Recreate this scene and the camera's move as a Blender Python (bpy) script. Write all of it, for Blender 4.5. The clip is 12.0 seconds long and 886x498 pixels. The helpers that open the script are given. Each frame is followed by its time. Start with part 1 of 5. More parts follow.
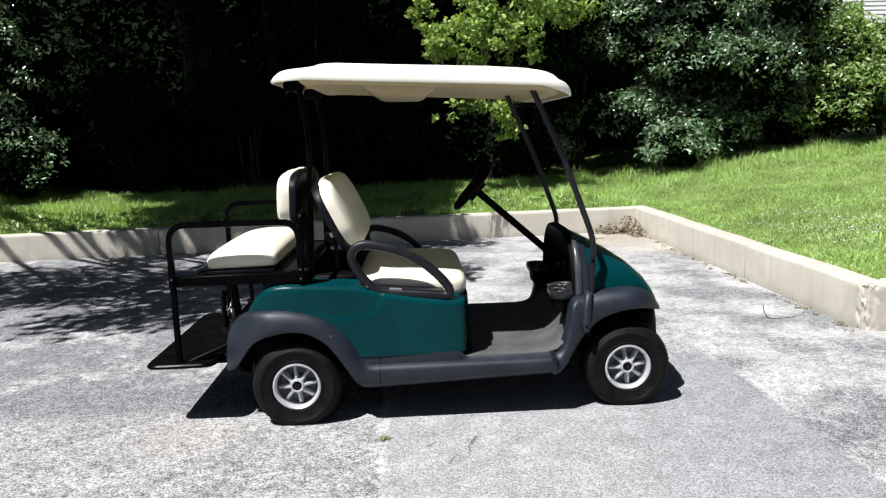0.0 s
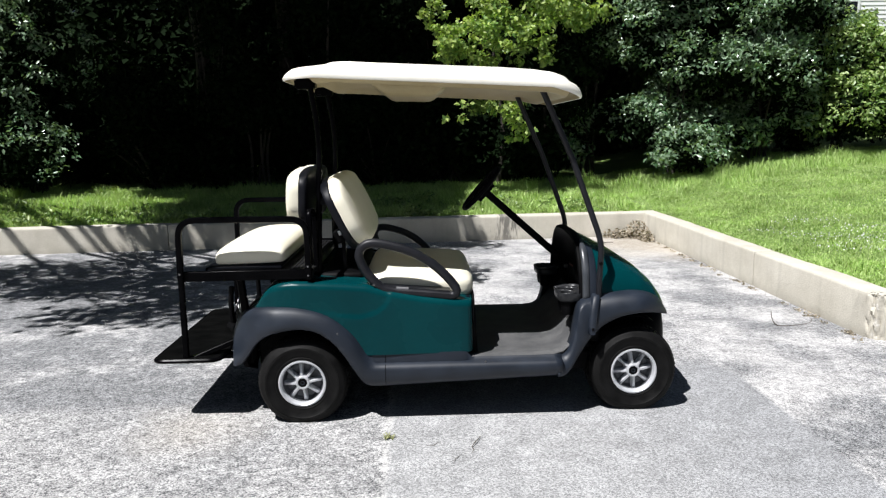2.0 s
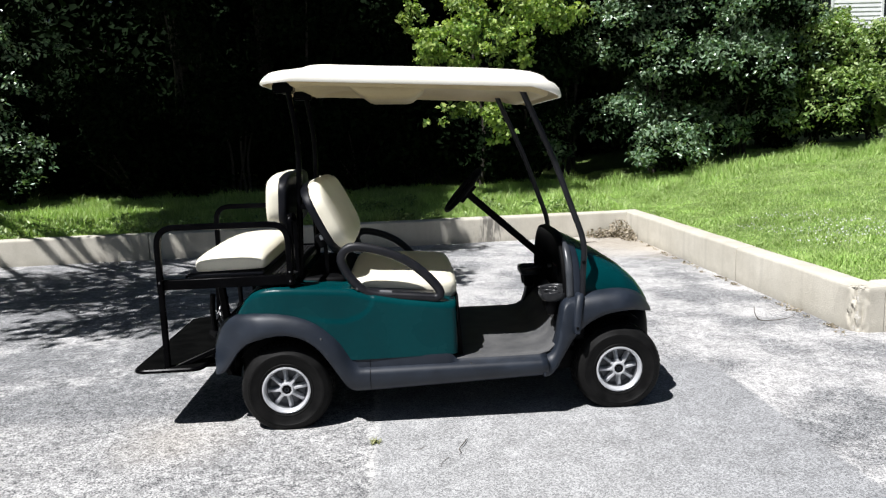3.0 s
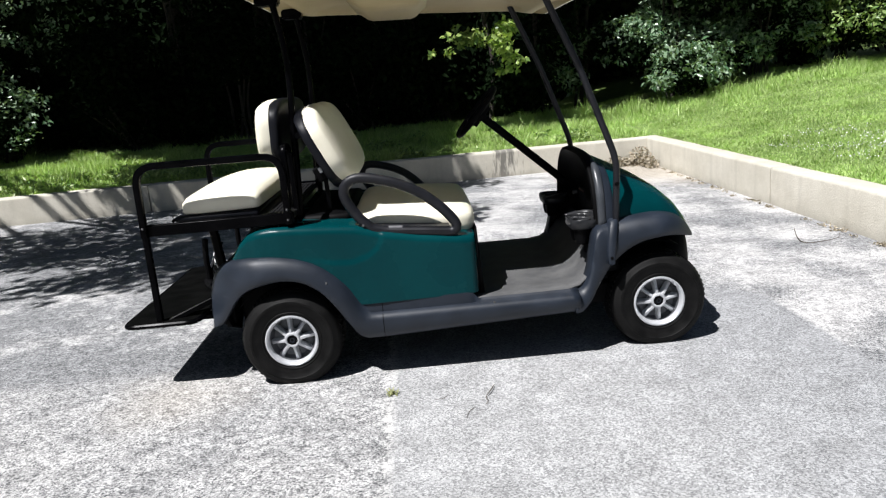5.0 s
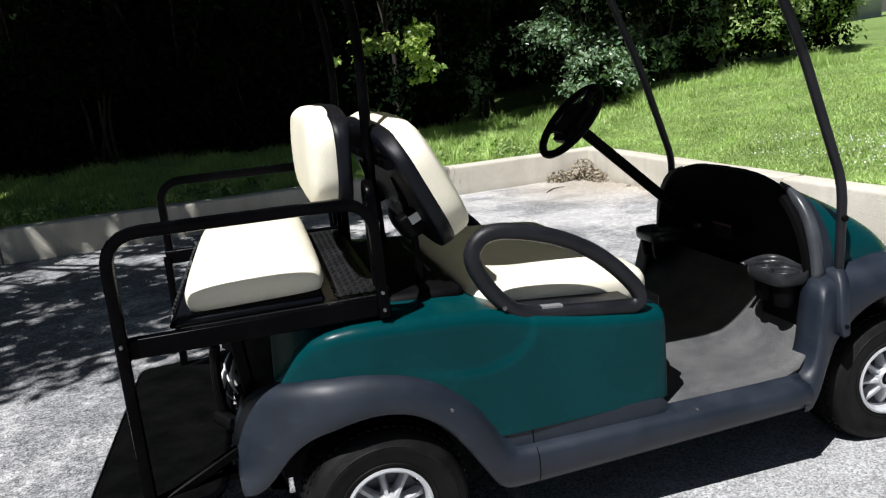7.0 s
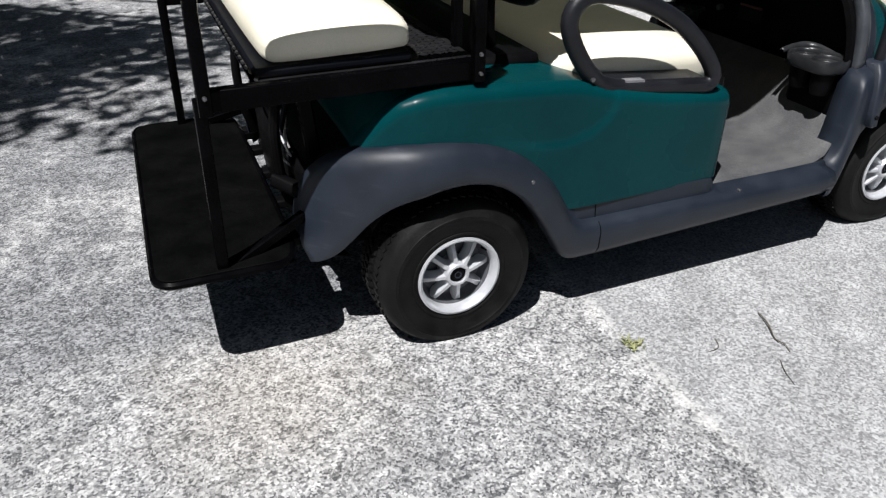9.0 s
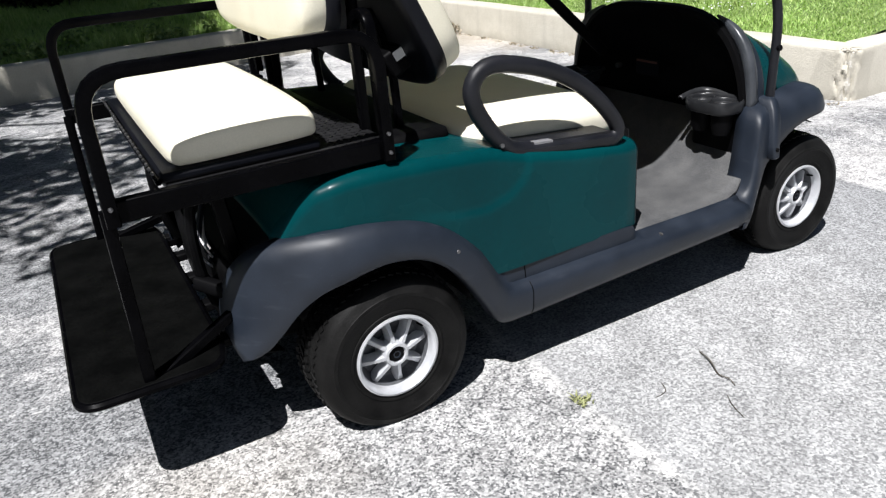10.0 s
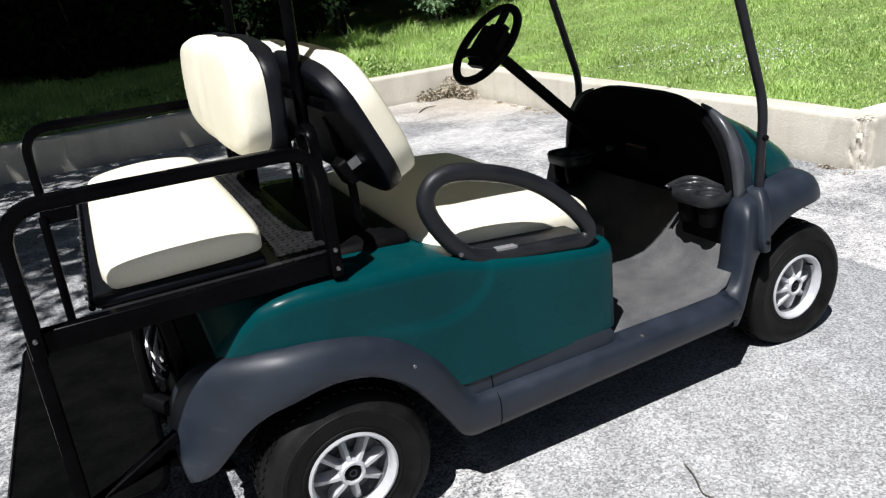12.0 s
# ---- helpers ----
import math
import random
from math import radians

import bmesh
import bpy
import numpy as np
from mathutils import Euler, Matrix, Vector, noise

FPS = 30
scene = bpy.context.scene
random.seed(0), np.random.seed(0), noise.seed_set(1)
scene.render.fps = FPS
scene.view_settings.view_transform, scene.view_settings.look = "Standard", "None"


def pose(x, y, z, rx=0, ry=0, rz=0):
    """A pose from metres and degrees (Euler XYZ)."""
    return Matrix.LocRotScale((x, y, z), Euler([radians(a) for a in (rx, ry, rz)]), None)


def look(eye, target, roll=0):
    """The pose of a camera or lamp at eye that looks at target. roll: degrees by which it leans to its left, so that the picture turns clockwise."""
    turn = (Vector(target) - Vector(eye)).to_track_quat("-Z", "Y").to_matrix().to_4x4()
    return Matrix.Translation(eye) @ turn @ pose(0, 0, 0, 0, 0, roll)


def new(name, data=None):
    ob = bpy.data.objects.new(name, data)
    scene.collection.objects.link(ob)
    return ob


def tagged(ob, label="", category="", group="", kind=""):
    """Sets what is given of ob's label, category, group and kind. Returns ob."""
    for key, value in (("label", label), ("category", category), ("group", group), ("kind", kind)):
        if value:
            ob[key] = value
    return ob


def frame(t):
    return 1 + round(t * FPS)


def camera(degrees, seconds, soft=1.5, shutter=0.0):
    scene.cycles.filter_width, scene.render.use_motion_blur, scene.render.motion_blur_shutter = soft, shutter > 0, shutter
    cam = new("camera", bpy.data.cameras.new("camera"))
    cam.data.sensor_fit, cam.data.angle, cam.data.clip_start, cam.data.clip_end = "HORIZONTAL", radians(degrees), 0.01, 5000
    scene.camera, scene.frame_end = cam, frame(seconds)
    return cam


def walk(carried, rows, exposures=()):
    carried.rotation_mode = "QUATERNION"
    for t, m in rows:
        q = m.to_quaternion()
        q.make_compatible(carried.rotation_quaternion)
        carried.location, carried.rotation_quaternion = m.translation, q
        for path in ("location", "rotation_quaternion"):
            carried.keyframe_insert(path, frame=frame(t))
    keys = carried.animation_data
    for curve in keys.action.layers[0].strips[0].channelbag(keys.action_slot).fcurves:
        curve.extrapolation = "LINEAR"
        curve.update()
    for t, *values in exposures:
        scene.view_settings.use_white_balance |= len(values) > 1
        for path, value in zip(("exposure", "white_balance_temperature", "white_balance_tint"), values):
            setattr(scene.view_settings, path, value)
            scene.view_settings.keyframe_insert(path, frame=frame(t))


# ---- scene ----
cam = camera(62.7, 12.0, soft=1.25)
PATH = [
    (0, (0.617, -4.028, 1.413), (0.686, -2.055, 1.095), -1.8),
    (0.5, (0.626, -4.039, 1.395), (0.723, -2.065, 1.087), -1.7),
    (1, (0.626, -4.032, 1.394), (0.738, -2.06, 1.076), -0.9),
    (1.5, (0.624, -4.028, 1.405), (0.706, -2.057, 1.077), -0.3),
    (2, (0.617, -4.032, 1.405), (0.665, -2.057, 1.092), -0.8),
    (2.5, (0.608, -4.017, 1.403), (0.67, -2.041, 1.095), -1.6),
    (3, (0.626, -4.016, 1.392), (0.717, -2.041, 1.089), -1.9),
    (3.5, (0.644, -3.985, 1.391), (0.751, -2.018, 1.044), -4.4),
    (3.7, (0.687, -3.995, 1.363), (0.695, -2.029, 0.997), -4.7),
    (5.3, (0.568, -3.394, 1.267), (0.634, -1.448, 0.809), -4.4),
    (5.5, (0.481, -3.193, 1.333), (0.604, -1.243, 0.905), -2.4),
    (6, (0.243, -2.854, 1.309), (0.471, -0.921, 0.849), -0.8),
    (6.5, (-0.01, -2.571, 1.319), (0.34, -0.675, 0.787), -3.2),
    (6.7, (-0.087, -2.446, 1.269), (0.309, -0.532, 0.845), -4.8),
    (8.3, (-0.617, -2.035, 1.389), (0.081, -0.335, 0.599), 0.8),
    (8.5, (-0.641, -2.043, 1.336), (0.07, -0.378, 0.486), 1.5),
    (9, (-0.668, -2.055, 1.25), (-0.003, -0.472, 0.224), 0.6),
    (9.5, (-0.645, -2.048, 1.249), (0.121, -0.446, 0.33), -2.0),
    (10, (-0.617, -2.073, 1.237), (0.218, -0.46, 0.398), -4.8),
    (10.5, (-0.586, -2.075, 1.27), (0.278, -0.415, 0.562), -4.1),
    (11, (-0.566, -2.069, 1.262), (0.287, -0.421, 0.517), -3.2),
    (11.5, (-0.531, -2.045, 1.264), (0.29, -0.415, 0.447), -6.0),
    (12, (-0.374, -2.059, 1.334), (0.407, -0.359, 0.629), -6.2),
]
walk(cam, [(t, look(eye, target, roll)) for t, eye, target, roll in PATH],
     exposures=[(0, 0.62), (3.7, 0.62), (5.5, 0.68), (6.0, 0.66), (8.5, 0.40), (9.5, 0.52), (10.1, 0.70), (10.7, 0.70), (12.0, 0.62)])

# ==== light ====
world = bpy.data.worlds.new("sky")
scene.world = world
world.use_nodes = True
wn = world.node_tree.nodes
sky = wn.new("ShaderNodeTexSky")
sky.sky_type = "NISHITA"
sky.sun_disc = False
TO_SUN = Vector((-0.43, -0.34, 1.0)).normalized()
sky.sun_elevation = math.asin(TO_SUN.z)
sky.sun_rotation = math.atan2(TO_SUN.x, TO_SUN.y)
world.node_tree.links.new(sky.outputs[0], wn["Background"].inputs[0])
wn["Background"].inputs[1].default_value = 0.017
sun = new("sun", bpy.data.lights.new("sun", "SUN"))
sun.data.energy, sun.data.angle, sun.data.color = 5.0, radians(0.55), (0.985, 0.975, 0.985)
sun.matrix_world = Matrix.Translation((-4, -4, 12)) @ TO_SUN.to_track_quat("Z", "Y").to_matrix().to_4x4()


# ---- materials ----
def material(name):
    m = bpy.data.materials.new(name)
    m.use_nodes = True
    nt = m.node_tree
    return m, nt, nt.nodes["Principled BSDF"]


def node(nt, kind, **values):
    n = nt.nodes.new(kind)
    for key, value in values.items():
        n.inputs[key].default_value = value
    return n


def noise_tex(nt, scale, detail=4.0, rough=0.6, coords=None):
    n = node(nt, "ShaderNodeTexNoise", Scale=scale, Detail=detail, Roughness=rough)
    if coords is None:
        coords = nt.nodes.new("ShaderNodeTexCoord").outputs["Object"]
    nt.links.new(coords, n.inputs["Vector"])
    return n.outputs["Fac"]


def ramp(nt, fac, lo, hi, a=(0, 0, 0), b=(1, 1, 1)):
    r = nt.nodes.new("ShaderNodeValToRGB")
    r.color_ramp.elements[0].position, r.color_ramp.elements[1].position = lo, hi
    r.color_ramp.elements[0].color, r.color_ramp.elements[1].color = (*a, 1), (*b, 1)
    nt.links.new(fac, r.inputs[0])
    return r.outputs[0]


def mixed(nt, fac, a, b, mode="MIX"):
    n = nt.nodes.new("ShaderNodeMix")
    n.data_type, n.blend_type = "RGBA", mode
    for socket, value in ((n.inputs[0], fac), (n.inputs[6], a), (n.inputs[7], b)):
        if isinstance(value, (int, float)):
            socket.default_value = value
        elif isinstance(value, tuple):
            socket.default_value = (*value, 1)
        else:
            nt.links.new(value, socket)
    return n.outputs[2]


def calc(nt, op, a, b=0.0, c=0.0):
    n = nt.nodes.new("ShaderNodeMath")
    n.operation = op
    for i, value in enumerate((a, b, c)):
        if isinstance(value, (int, float)):
            n.inputs[i].default_value = value
        else:
            nt.links.new(value, n.inputs[i])
    return n.outputs[0]


def bump(nt, height, strength, distance, bsdf):
    n = node(nt, "ShaderNodeBump", Strength=strength, Distance=distance)
    nt.links.new(height, n.inputs["Height"])
    nt.links.new(n.outputs[0], bsdf.inputs["Normal"])


def surface(name, a, b, rough, scale=6.0, fine=120.0, grain=0.2, metal=0.0, relief=0.15, depth=0.002, rough_var=0.12, coat=0.0, spec=0.5):
    """Two tones at a coarse and a fine scale, uneven gloss and a fine relief."""
    m, nt, p = material(name)
    big, small = noise_tex(nt, scale), noise_tex(nt, fine, 3.0)
    tone = mixed(nt, ramp(nt, big, 0.35, 0.68), a, b)
    speck = ramp(nt, small, 0.3, 0.7, (1 - grain,) * 3, (1 + grain,) * 3)
    nt.links.new(mixed(nt, 1.0, tone, speck, "MULTIPLY"), p.inputs["Base Color"])
    r = calc(nt, "MULTIPLY_ADD", big, rough_var * 2, rough - rough_var)
    nt.links.new(r, p.inputs["Roughness"])
    p.inputs["Metallic"].default_value = metal
    p.inputs["Coat Weight"].default_value = coat
    p.inputs["Specular IOR Level"].default_value = spec
    bump(nt, small, relief, depth, p)
    return m


GREEN = surface("green_paint", (0.0002, 0.032, 0.037), (0.0004, 0.041, 0.046), 0.27, 3.0, 60.0, 0.05, relief=0.015, rough_var=0.05, spec=0.11)
PLASTIC = surface("charcoal_plastic", (0.0072, 0.0108, 0.0178), (0.0138, 0.0195, 0.0305), 0.50, 7.0, 400.0, 0.15, relief=0.15, depth=0.001, spec=0.42)
BLACK = surface("black_plastic", (0.0015, 0.0015, 0.0018), (0.004, 0.004, 0.0045), 0.55, 8.0, 300.0, 0.2, spec=0.06)
STEEL = surface("black_painted_steel", (0.0009, 0.0009, 0.0012), (0.0020, 0.0020, 0.0025), 0.26, 9.0, 150.0, 0.2, relief=0.05, spec=0.035)
GRIP = surface("armrest_foam", (0.006, 0.0065, 0.009), (0.012, 0.0125, 0.016), 0.45, 12.0, 350.0, 0.2, spec=0.3)
VINYL = surface("cream_vinyl", (0.74, 0.70, 0.56), (0.80, 0.765, 0.63), 0.45, 5.0, 260.0, 0.04, relief=0.12, depth=0.0015, spec=0.35)
PIPING = surface("black_vinyl", (0.0018, 0.0022, 0.0040), (0.0042, 0.0048, 0.008), 0.45, 8.0, 260.0, 0.15, spec=0.2)
CANOPY = surface("cream_canopy_plastic", (0.82, 0.79, 0.69), (0.88, 0.855, 0.77), 0.4, 3.0, 200.0, 0.03, relief=0.06)
# Tan liner, darker than the canopy so its colour holds the underside's shade
LINER = surface("shaded_cream_liner", (0.34, 0.275, 0.145), (0.42, 0.35, 0.20), 0.5, 3.0, 200.0, 0.05, spec=0.2)
RUBBER = surface("tyre_rubber", (0.003, 0.003, 0.003), (0.010, 0.0098, 0.0096), 0.58, 14.0, 220.0, 0.35, relief=0.4, spec=0.12)
ALLOY = surface("silver_wheel_paint", (0.50, 0.51, 0.53), (0.60, 0.61, 0.63), 0.33, 18.0, 300.0, 0.08, metal=0.3, relief=0.05)
# Paler than the flank's plastic: sun on this edge is put into the colour
TRIM = surface("sunlit_grey_trim", (0.030, 0.034, 0.040), (0.055, 0.060, 0.068), 0.36, 9.0, 300.0, 0.2, relief=0.1)
TRAY = surface("worn_black_tray", (0.012, 0.0125, 0.014), (0.026, 0.027, 0.029), 0.36, 16.0, 260.0, 0.2, spec=0.35)
MAT = surface("grey_floor_mat", (0.058, 0.059, 0.061), (0.098, 0.098, 0.098), 0.7, 9.0, 250.0, 0.25, relief=0.3, spec=0.3)
TREAD = surface("diamond_plate", (0.014, 0.014, 0.015), (0.03, 0.03, 0.032), 0.35, 10.0, 200.0, 0.2, metal=0.3)
METAL = surface("zinc_bolt", (0.12, 0.12, 0.125), (0.22, 0.22, 0.225), 0.4, 30.0, 300.0, 0.1, metal=0.9)
WHITE = surface("white_sticker", (0.7, 0.7, 0.7), (0.8, 0.8, 0.8), 0.5, 20.0, 300.0, 0.05)
BROWN = surface("tan_suspension_steel", (0.30, 0.24, 0.18), (0.42, 0.35, 0.27), 0.6, 20.0, 200.0, 0.2)
BARK = surface("bark", (0.016, 0.013, 0.010), (0.042, 0.034, 0.027), 0.9, 6.0, 60.0, 0.4, relief=0.8, depth=0.02)
TWIG = surface("dry_twig", (0.05, 0.04, 0.03), (0.11, 0.09, 0.07), 0.85, 30.0, 200.0, 0.3)


def scuffed(m, pale, amount, along, across):
    """Thin pale scratches in loose patches on a painted or moulded surface."""
    nt = m.node_tree
    p = nt.nodes["Principled BSDF"]
    tone = p.inputs["Base Color"].links[0].from_socket
    grain = nt.nodes.new("ShaderNodeMapping")
    grain.inputs["Scale"].default_value = (along, along, across)
    grain.inputs["Rotation"].default_value = (0.0, 0.25, 0.1)
    nt.links.new(nt.nodes.new("ShaderNodeTexCoord").outputs["Object"], grain.inputs[0])
    line = ramp(nt, noise_tex(nt, 1.0, 3.0, 0.55, grain.outputs[0]), 0.60, 0.70)
    patch = ramp(nt, noise_tex(nt, 4.5, 3.0), 0.50, 0.66)
    speck = ramp(nt, noise_tex(nt, 95.0, 2.0), 0.735, 0.76)
    mask = calc(nt, "MAXIMUM", calc(nt, "MULTIPLY", line, patch), calc(nt, "MULTIPLY", speck, 0.8))
    nt.links.new(mixed(nt, calc(nt, "MULTIPLY", mask, amount), tone, pale), p.inputs["Base Color"])


scuffed(GREEN, (0.06, 0.20, 0.20), 0.03, 6.0, 90.0)
scuffed(PLASTIC, (0.13, 0.14, 0.16), 0.14, 9.0, 60.0)


def leaf_material(name, a, b, rough, through_light, spec=0.5):
    m, nt, p = material(name)
    geo = nt.nodes.new("ShaderNodeNewGeometry")
    big = noise_tex(nt, 1.6)
    tone = mixed(nt, geo.outputs["Random Per Island"], a, b)
    tone = mixed(nt, 1.0, tone, ramp(nt, big, 0.3, 0.7, (0.7,) * 3, (1.25,) * 3), "MULTIPLY")
    nt.links.new(tone, p.inputs["Base Color"])
    p.inputs["Roughness"].default_value = rough
    p.inputs["Specular IOR Level"].default_value = spec
    trans = nt.nodes.new("ShaderNodeBsdfTranslucent")
    nt.links.new(mixed(nt, 1.0, tone, (1.2, 1.3, 0.5), "MULTIPLY"), trans.inputs[0])
    mix = node(nt, "ShaderNodeMixShader", Fac=through_light)
    nt.links.new(p.outputs[0], mix.inputs[1])
    nt.links.new(trans.outputs[0], mix.inputs[2])
    nt.links.new(mix.outputs[0], nt.nodes["Material Output"].inputs[0])
    return m


# Pale leaf for the outer sprays, with the sun put into its colour
LEAF_LIT = leaf_material("sunlit_shrub_leaf", (0.06, 0.135, 0.060), (0.33, 0.44, 0.30), 0.26, 0.2, 0.7)
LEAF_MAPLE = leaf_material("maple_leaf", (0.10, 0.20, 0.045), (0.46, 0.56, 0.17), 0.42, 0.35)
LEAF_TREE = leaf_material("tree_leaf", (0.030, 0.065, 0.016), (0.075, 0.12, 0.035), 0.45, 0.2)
# Shaded copy of the tree leaf: woodland gloom is put into its colour
LEAF_SHADED = leaf_material("shaded_leaf", (0.0025, 0.006, 0.0022), (0.008, 0.016, 0.006), 0.75, 0.04, 0.02)
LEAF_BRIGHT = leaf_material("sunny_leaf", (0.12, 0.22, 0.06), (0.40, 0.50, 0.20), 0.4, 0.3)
DRY_LEAF = leaf_material("dry_leaf", (0.22, 0.18, 0.13), (0.42, 0.37, 0.29), 0.8, 0.1)
PALE_BLADE = leaf_material("pale_weed_blade", (0.30, 0.34, 0.14), (0.45, 0.46, 0.24), 0.6, 0.3)
BLADE = leaf_material("grass_blade", (0.26, 0.42, 0.10), (0.55, 0.67, 0.28), 0.5, 0.3)


def asphalt():
    m, nt, p = material("worn_asphalt")
    co = nt.nodes.new("ShaderNodeTexCoord").outputs["Object"]
    xyz = nt.nodes.new("ShaderNodeSeparateXYZ")
    nt.links.new(co, xyz.inputs[0])
    wob = calc(nt, "MULTIPLY_ADD", noise_tex(nt, 3.0, 5.0, 0.7, co), 0.36, -0.18)
    x, y = calc(nt, "ADD", xyz.outputs[0], wob), calc(nt, "ADD", xyz.outputs[1], wob)

    def past(v, edge, soft):
        n = nt.nodes.new("ShaderNodeMapRange")
        n.inputs[1].default_value, n.inputs[2].default_value = edge - soft, edge + soft
        nt.links.new(v, n.inputs[0])
        return n.outputs[0]

    pebble = node(nt, "ShaderNodeTexVoronoi", Scale=170.0, Randomness=1.0)
    nt.links.new(co, pebble.inputs["Vector"])
    tint = nt.nodes.new("ShaderNodeSeparateXYZ")
    nt.links.new(pebble.outputs["Color"], tint.inputs[0])
    grit = noise_tex(nt, 380.0, 3.0, 0.6, co)
    blotch = noise_tex(nt, 1.3, 6.0, 0.65, co)
    cloud = noise_tex(nt, 6.0, 5.0, 0.7, co)
    clump = noise_tex(nt, 24.0, 5.0, 0.75, co)
    both = calc(nt, "ADD", calc(nt, "MULTIPLY", tint.outputs[0], 0.34), calc(nt, "ADD", calc(nt, "MULTIPLY", grit, 0.28), calc(nt, "MULTIPLY", clump, 0.50)))
    coarse = mixed(nt, ramp(nt, both, 0.38, 0.76), (0.070, 0.072, 0.076), (0.60, 0.595, 0.585))
    bright = mixed(nt, ramp(nt, both, 0.34, 0.70), (0.17, 0.17, 0.172), (0.62, 0.61, 0.60))
    dark = mixed(nt, ramp(nt, both, 0.42, 0.84), (0.066, 0.069, 0.074), (0.46, 0.465, 0.47))
    fine = calc(nt, "ADD", calc(nt, "MULTIPLY", tint.outputs[0], 0.45), calc(nt, "MULTIPLY", grit, 0.6))
    patch = mixed(nt, ramp(nt, fine, 0.28, 0.80), (0.150, 0.152, 0.155), (0.52, 0.522, 0.52))
    gritty = calc(nt, "ADD", calc(nt, "MULTIPLY_ADD", tint.outputs[1], 0.10, blotch), calc(nt, "MULTIPLY_ADD", noise_tex(nt, 55.0, 4.0, 0.8, co), 0.30, -0.20))
    weathered = mixed(nt, ramp(nt, gritty, 0.42, 0.56), dark, bright)
    worn = calc(nt, "ADD", gritty, calc(nt, "MULTIPLY_ADD", cloud, 0.5, -0.25))
    coarse = mixed(nt, ramp(nt, worn, 0.34, 0.52, (0.5,) * 3, (0.0,) * 3), coarse, dark)
    left = mixed(nt, past(y, -0.34, 0.07), coarse, mixed(nt, ramp(nt, worn, 0.57, 0.79), dark, bright))
    # a newer patch with a rounded corner, greyer towards its edge
    ax = calc(nt, "MAXIMUM", calc(nt, "SUBTRACT", xyz.outputs[0], 2.11), 0.0)
    ay = calc(nt, "MAXIMUM", calc(nt, "ADD", xyz.outputs[1], 0.04), 0.0)
    rim = calc(nt, "SQRT", calc(nt, "ADD", calc(nt, "MULTIPLY", ax, ax), calc(nt, "MULTIPLY", ay, ay)))
    rim = calc(nt, "MULTIPLY_ADD", wob, 0.12, rim)
    patch = mixed(nt, calc(nt, "MULTIPLY", past(calc(nt, "ADD", x, wob), 1.75, 0.45), 0.8), patch, mixed(nt, 1.0, patch, (0.80, 0.81, 0.83), "MULTIPLY"))
    right = mixed(nt, past(rim, 0.30, 0.014), patch, weathered)
    near = mixed(nt, past(xyz.outputs[0], 0.43, 0.015), left, right)
    far = mixed(nt, past(x, -0.2, 0.8), mixed(nt, ramp(nt, worn, 0.50, 0.70), dark, bright), weathered)
    tone = mixed(nt, past(y, 0.25, 0.12), near, far)
    line = calc(nt, "SUBTRACT", 1.0, past(calc(nt, "ABSOLUTE", calc(nt, "SUBTRACT", calc(nt, "MULTIPLY_ADD", wob, 0.12, xyz.outputs[0]), 0.424)), 0.02, 0.012))
    line = calc(nt, "MULTIPLY", line, calc(nt, "SUBTRACT", 1.0, past(y, 0.2, 0.1)))
    tone = mixed(nt, calc(nt, "MULTIPLY", line, ramp(nt, calc(nt, "ADD", calc(nt, "MULTIPLY", cloud, 0.5), calc(nt, "MULTIPLY", both, 0.5)), 0.42, 0.62, (0.05,) * 3, (0.8,) * 3)), tone, (0.55, 0.545, 0.53))
    tone = mixed(nt, 1.0, tone, ramp(nt, cloud, 0.34, 0.66, (0.80,) * 3, (1.14,) * 3), "MULTIPLY")
    spot = nt.nodes.new("ShaderNodeVectorMath")
    spot.operation = "DISTANCE"
    nt.links.new(co, spot.inputs[0])
    spot.inputs[1].default_value = (-0.52, -0.62, 0.0)
    stain = calc(nt, "SUBTRACT", 1.0, past(calc(nt, "ADD", spot.outputs["Value"], wob), 0.24, 0.16))
    tone = mixed(nt, calc(nt, "MULTIPLY", stain, 0.3), tone, mixed(nt, 1.0, bright, (0.9, 0.82, 0.70), "MULTIPLY"))
    corner = nt.nodes.new("ShaderNodeVectorMath")
    corner.operation = "DISTANCE"
    nt.links.new(co, corner.inputs[0])
    corner.inputs[1].default_value = (3.5, 5.0, 0.0)
    dirt = calc(nt, "SUBTRACT", 1.0, past(calc(nt, "MULTIPLY_ADD", wob, 3.0, corner.outputs["Value"]), 0.95, 0.5))
    tone = mixed(nt, calc(nt, "MULTIPLY", dirt, 0.7), tone, mixed(nt, ramp(nt, both, 0.3, 0.75), (0.24, 0.20, 0.15), (0.56, 0.50, 0.41)))
    nt.links.new(tone, p.inputs["Base Color"])
    p.inputs["Roughness"].default_value = 0.85
    p.inputs["Specular IOR Level"].default_value = 0.3
    bump(nt, both, 0.4, 0.005, p)
    return m


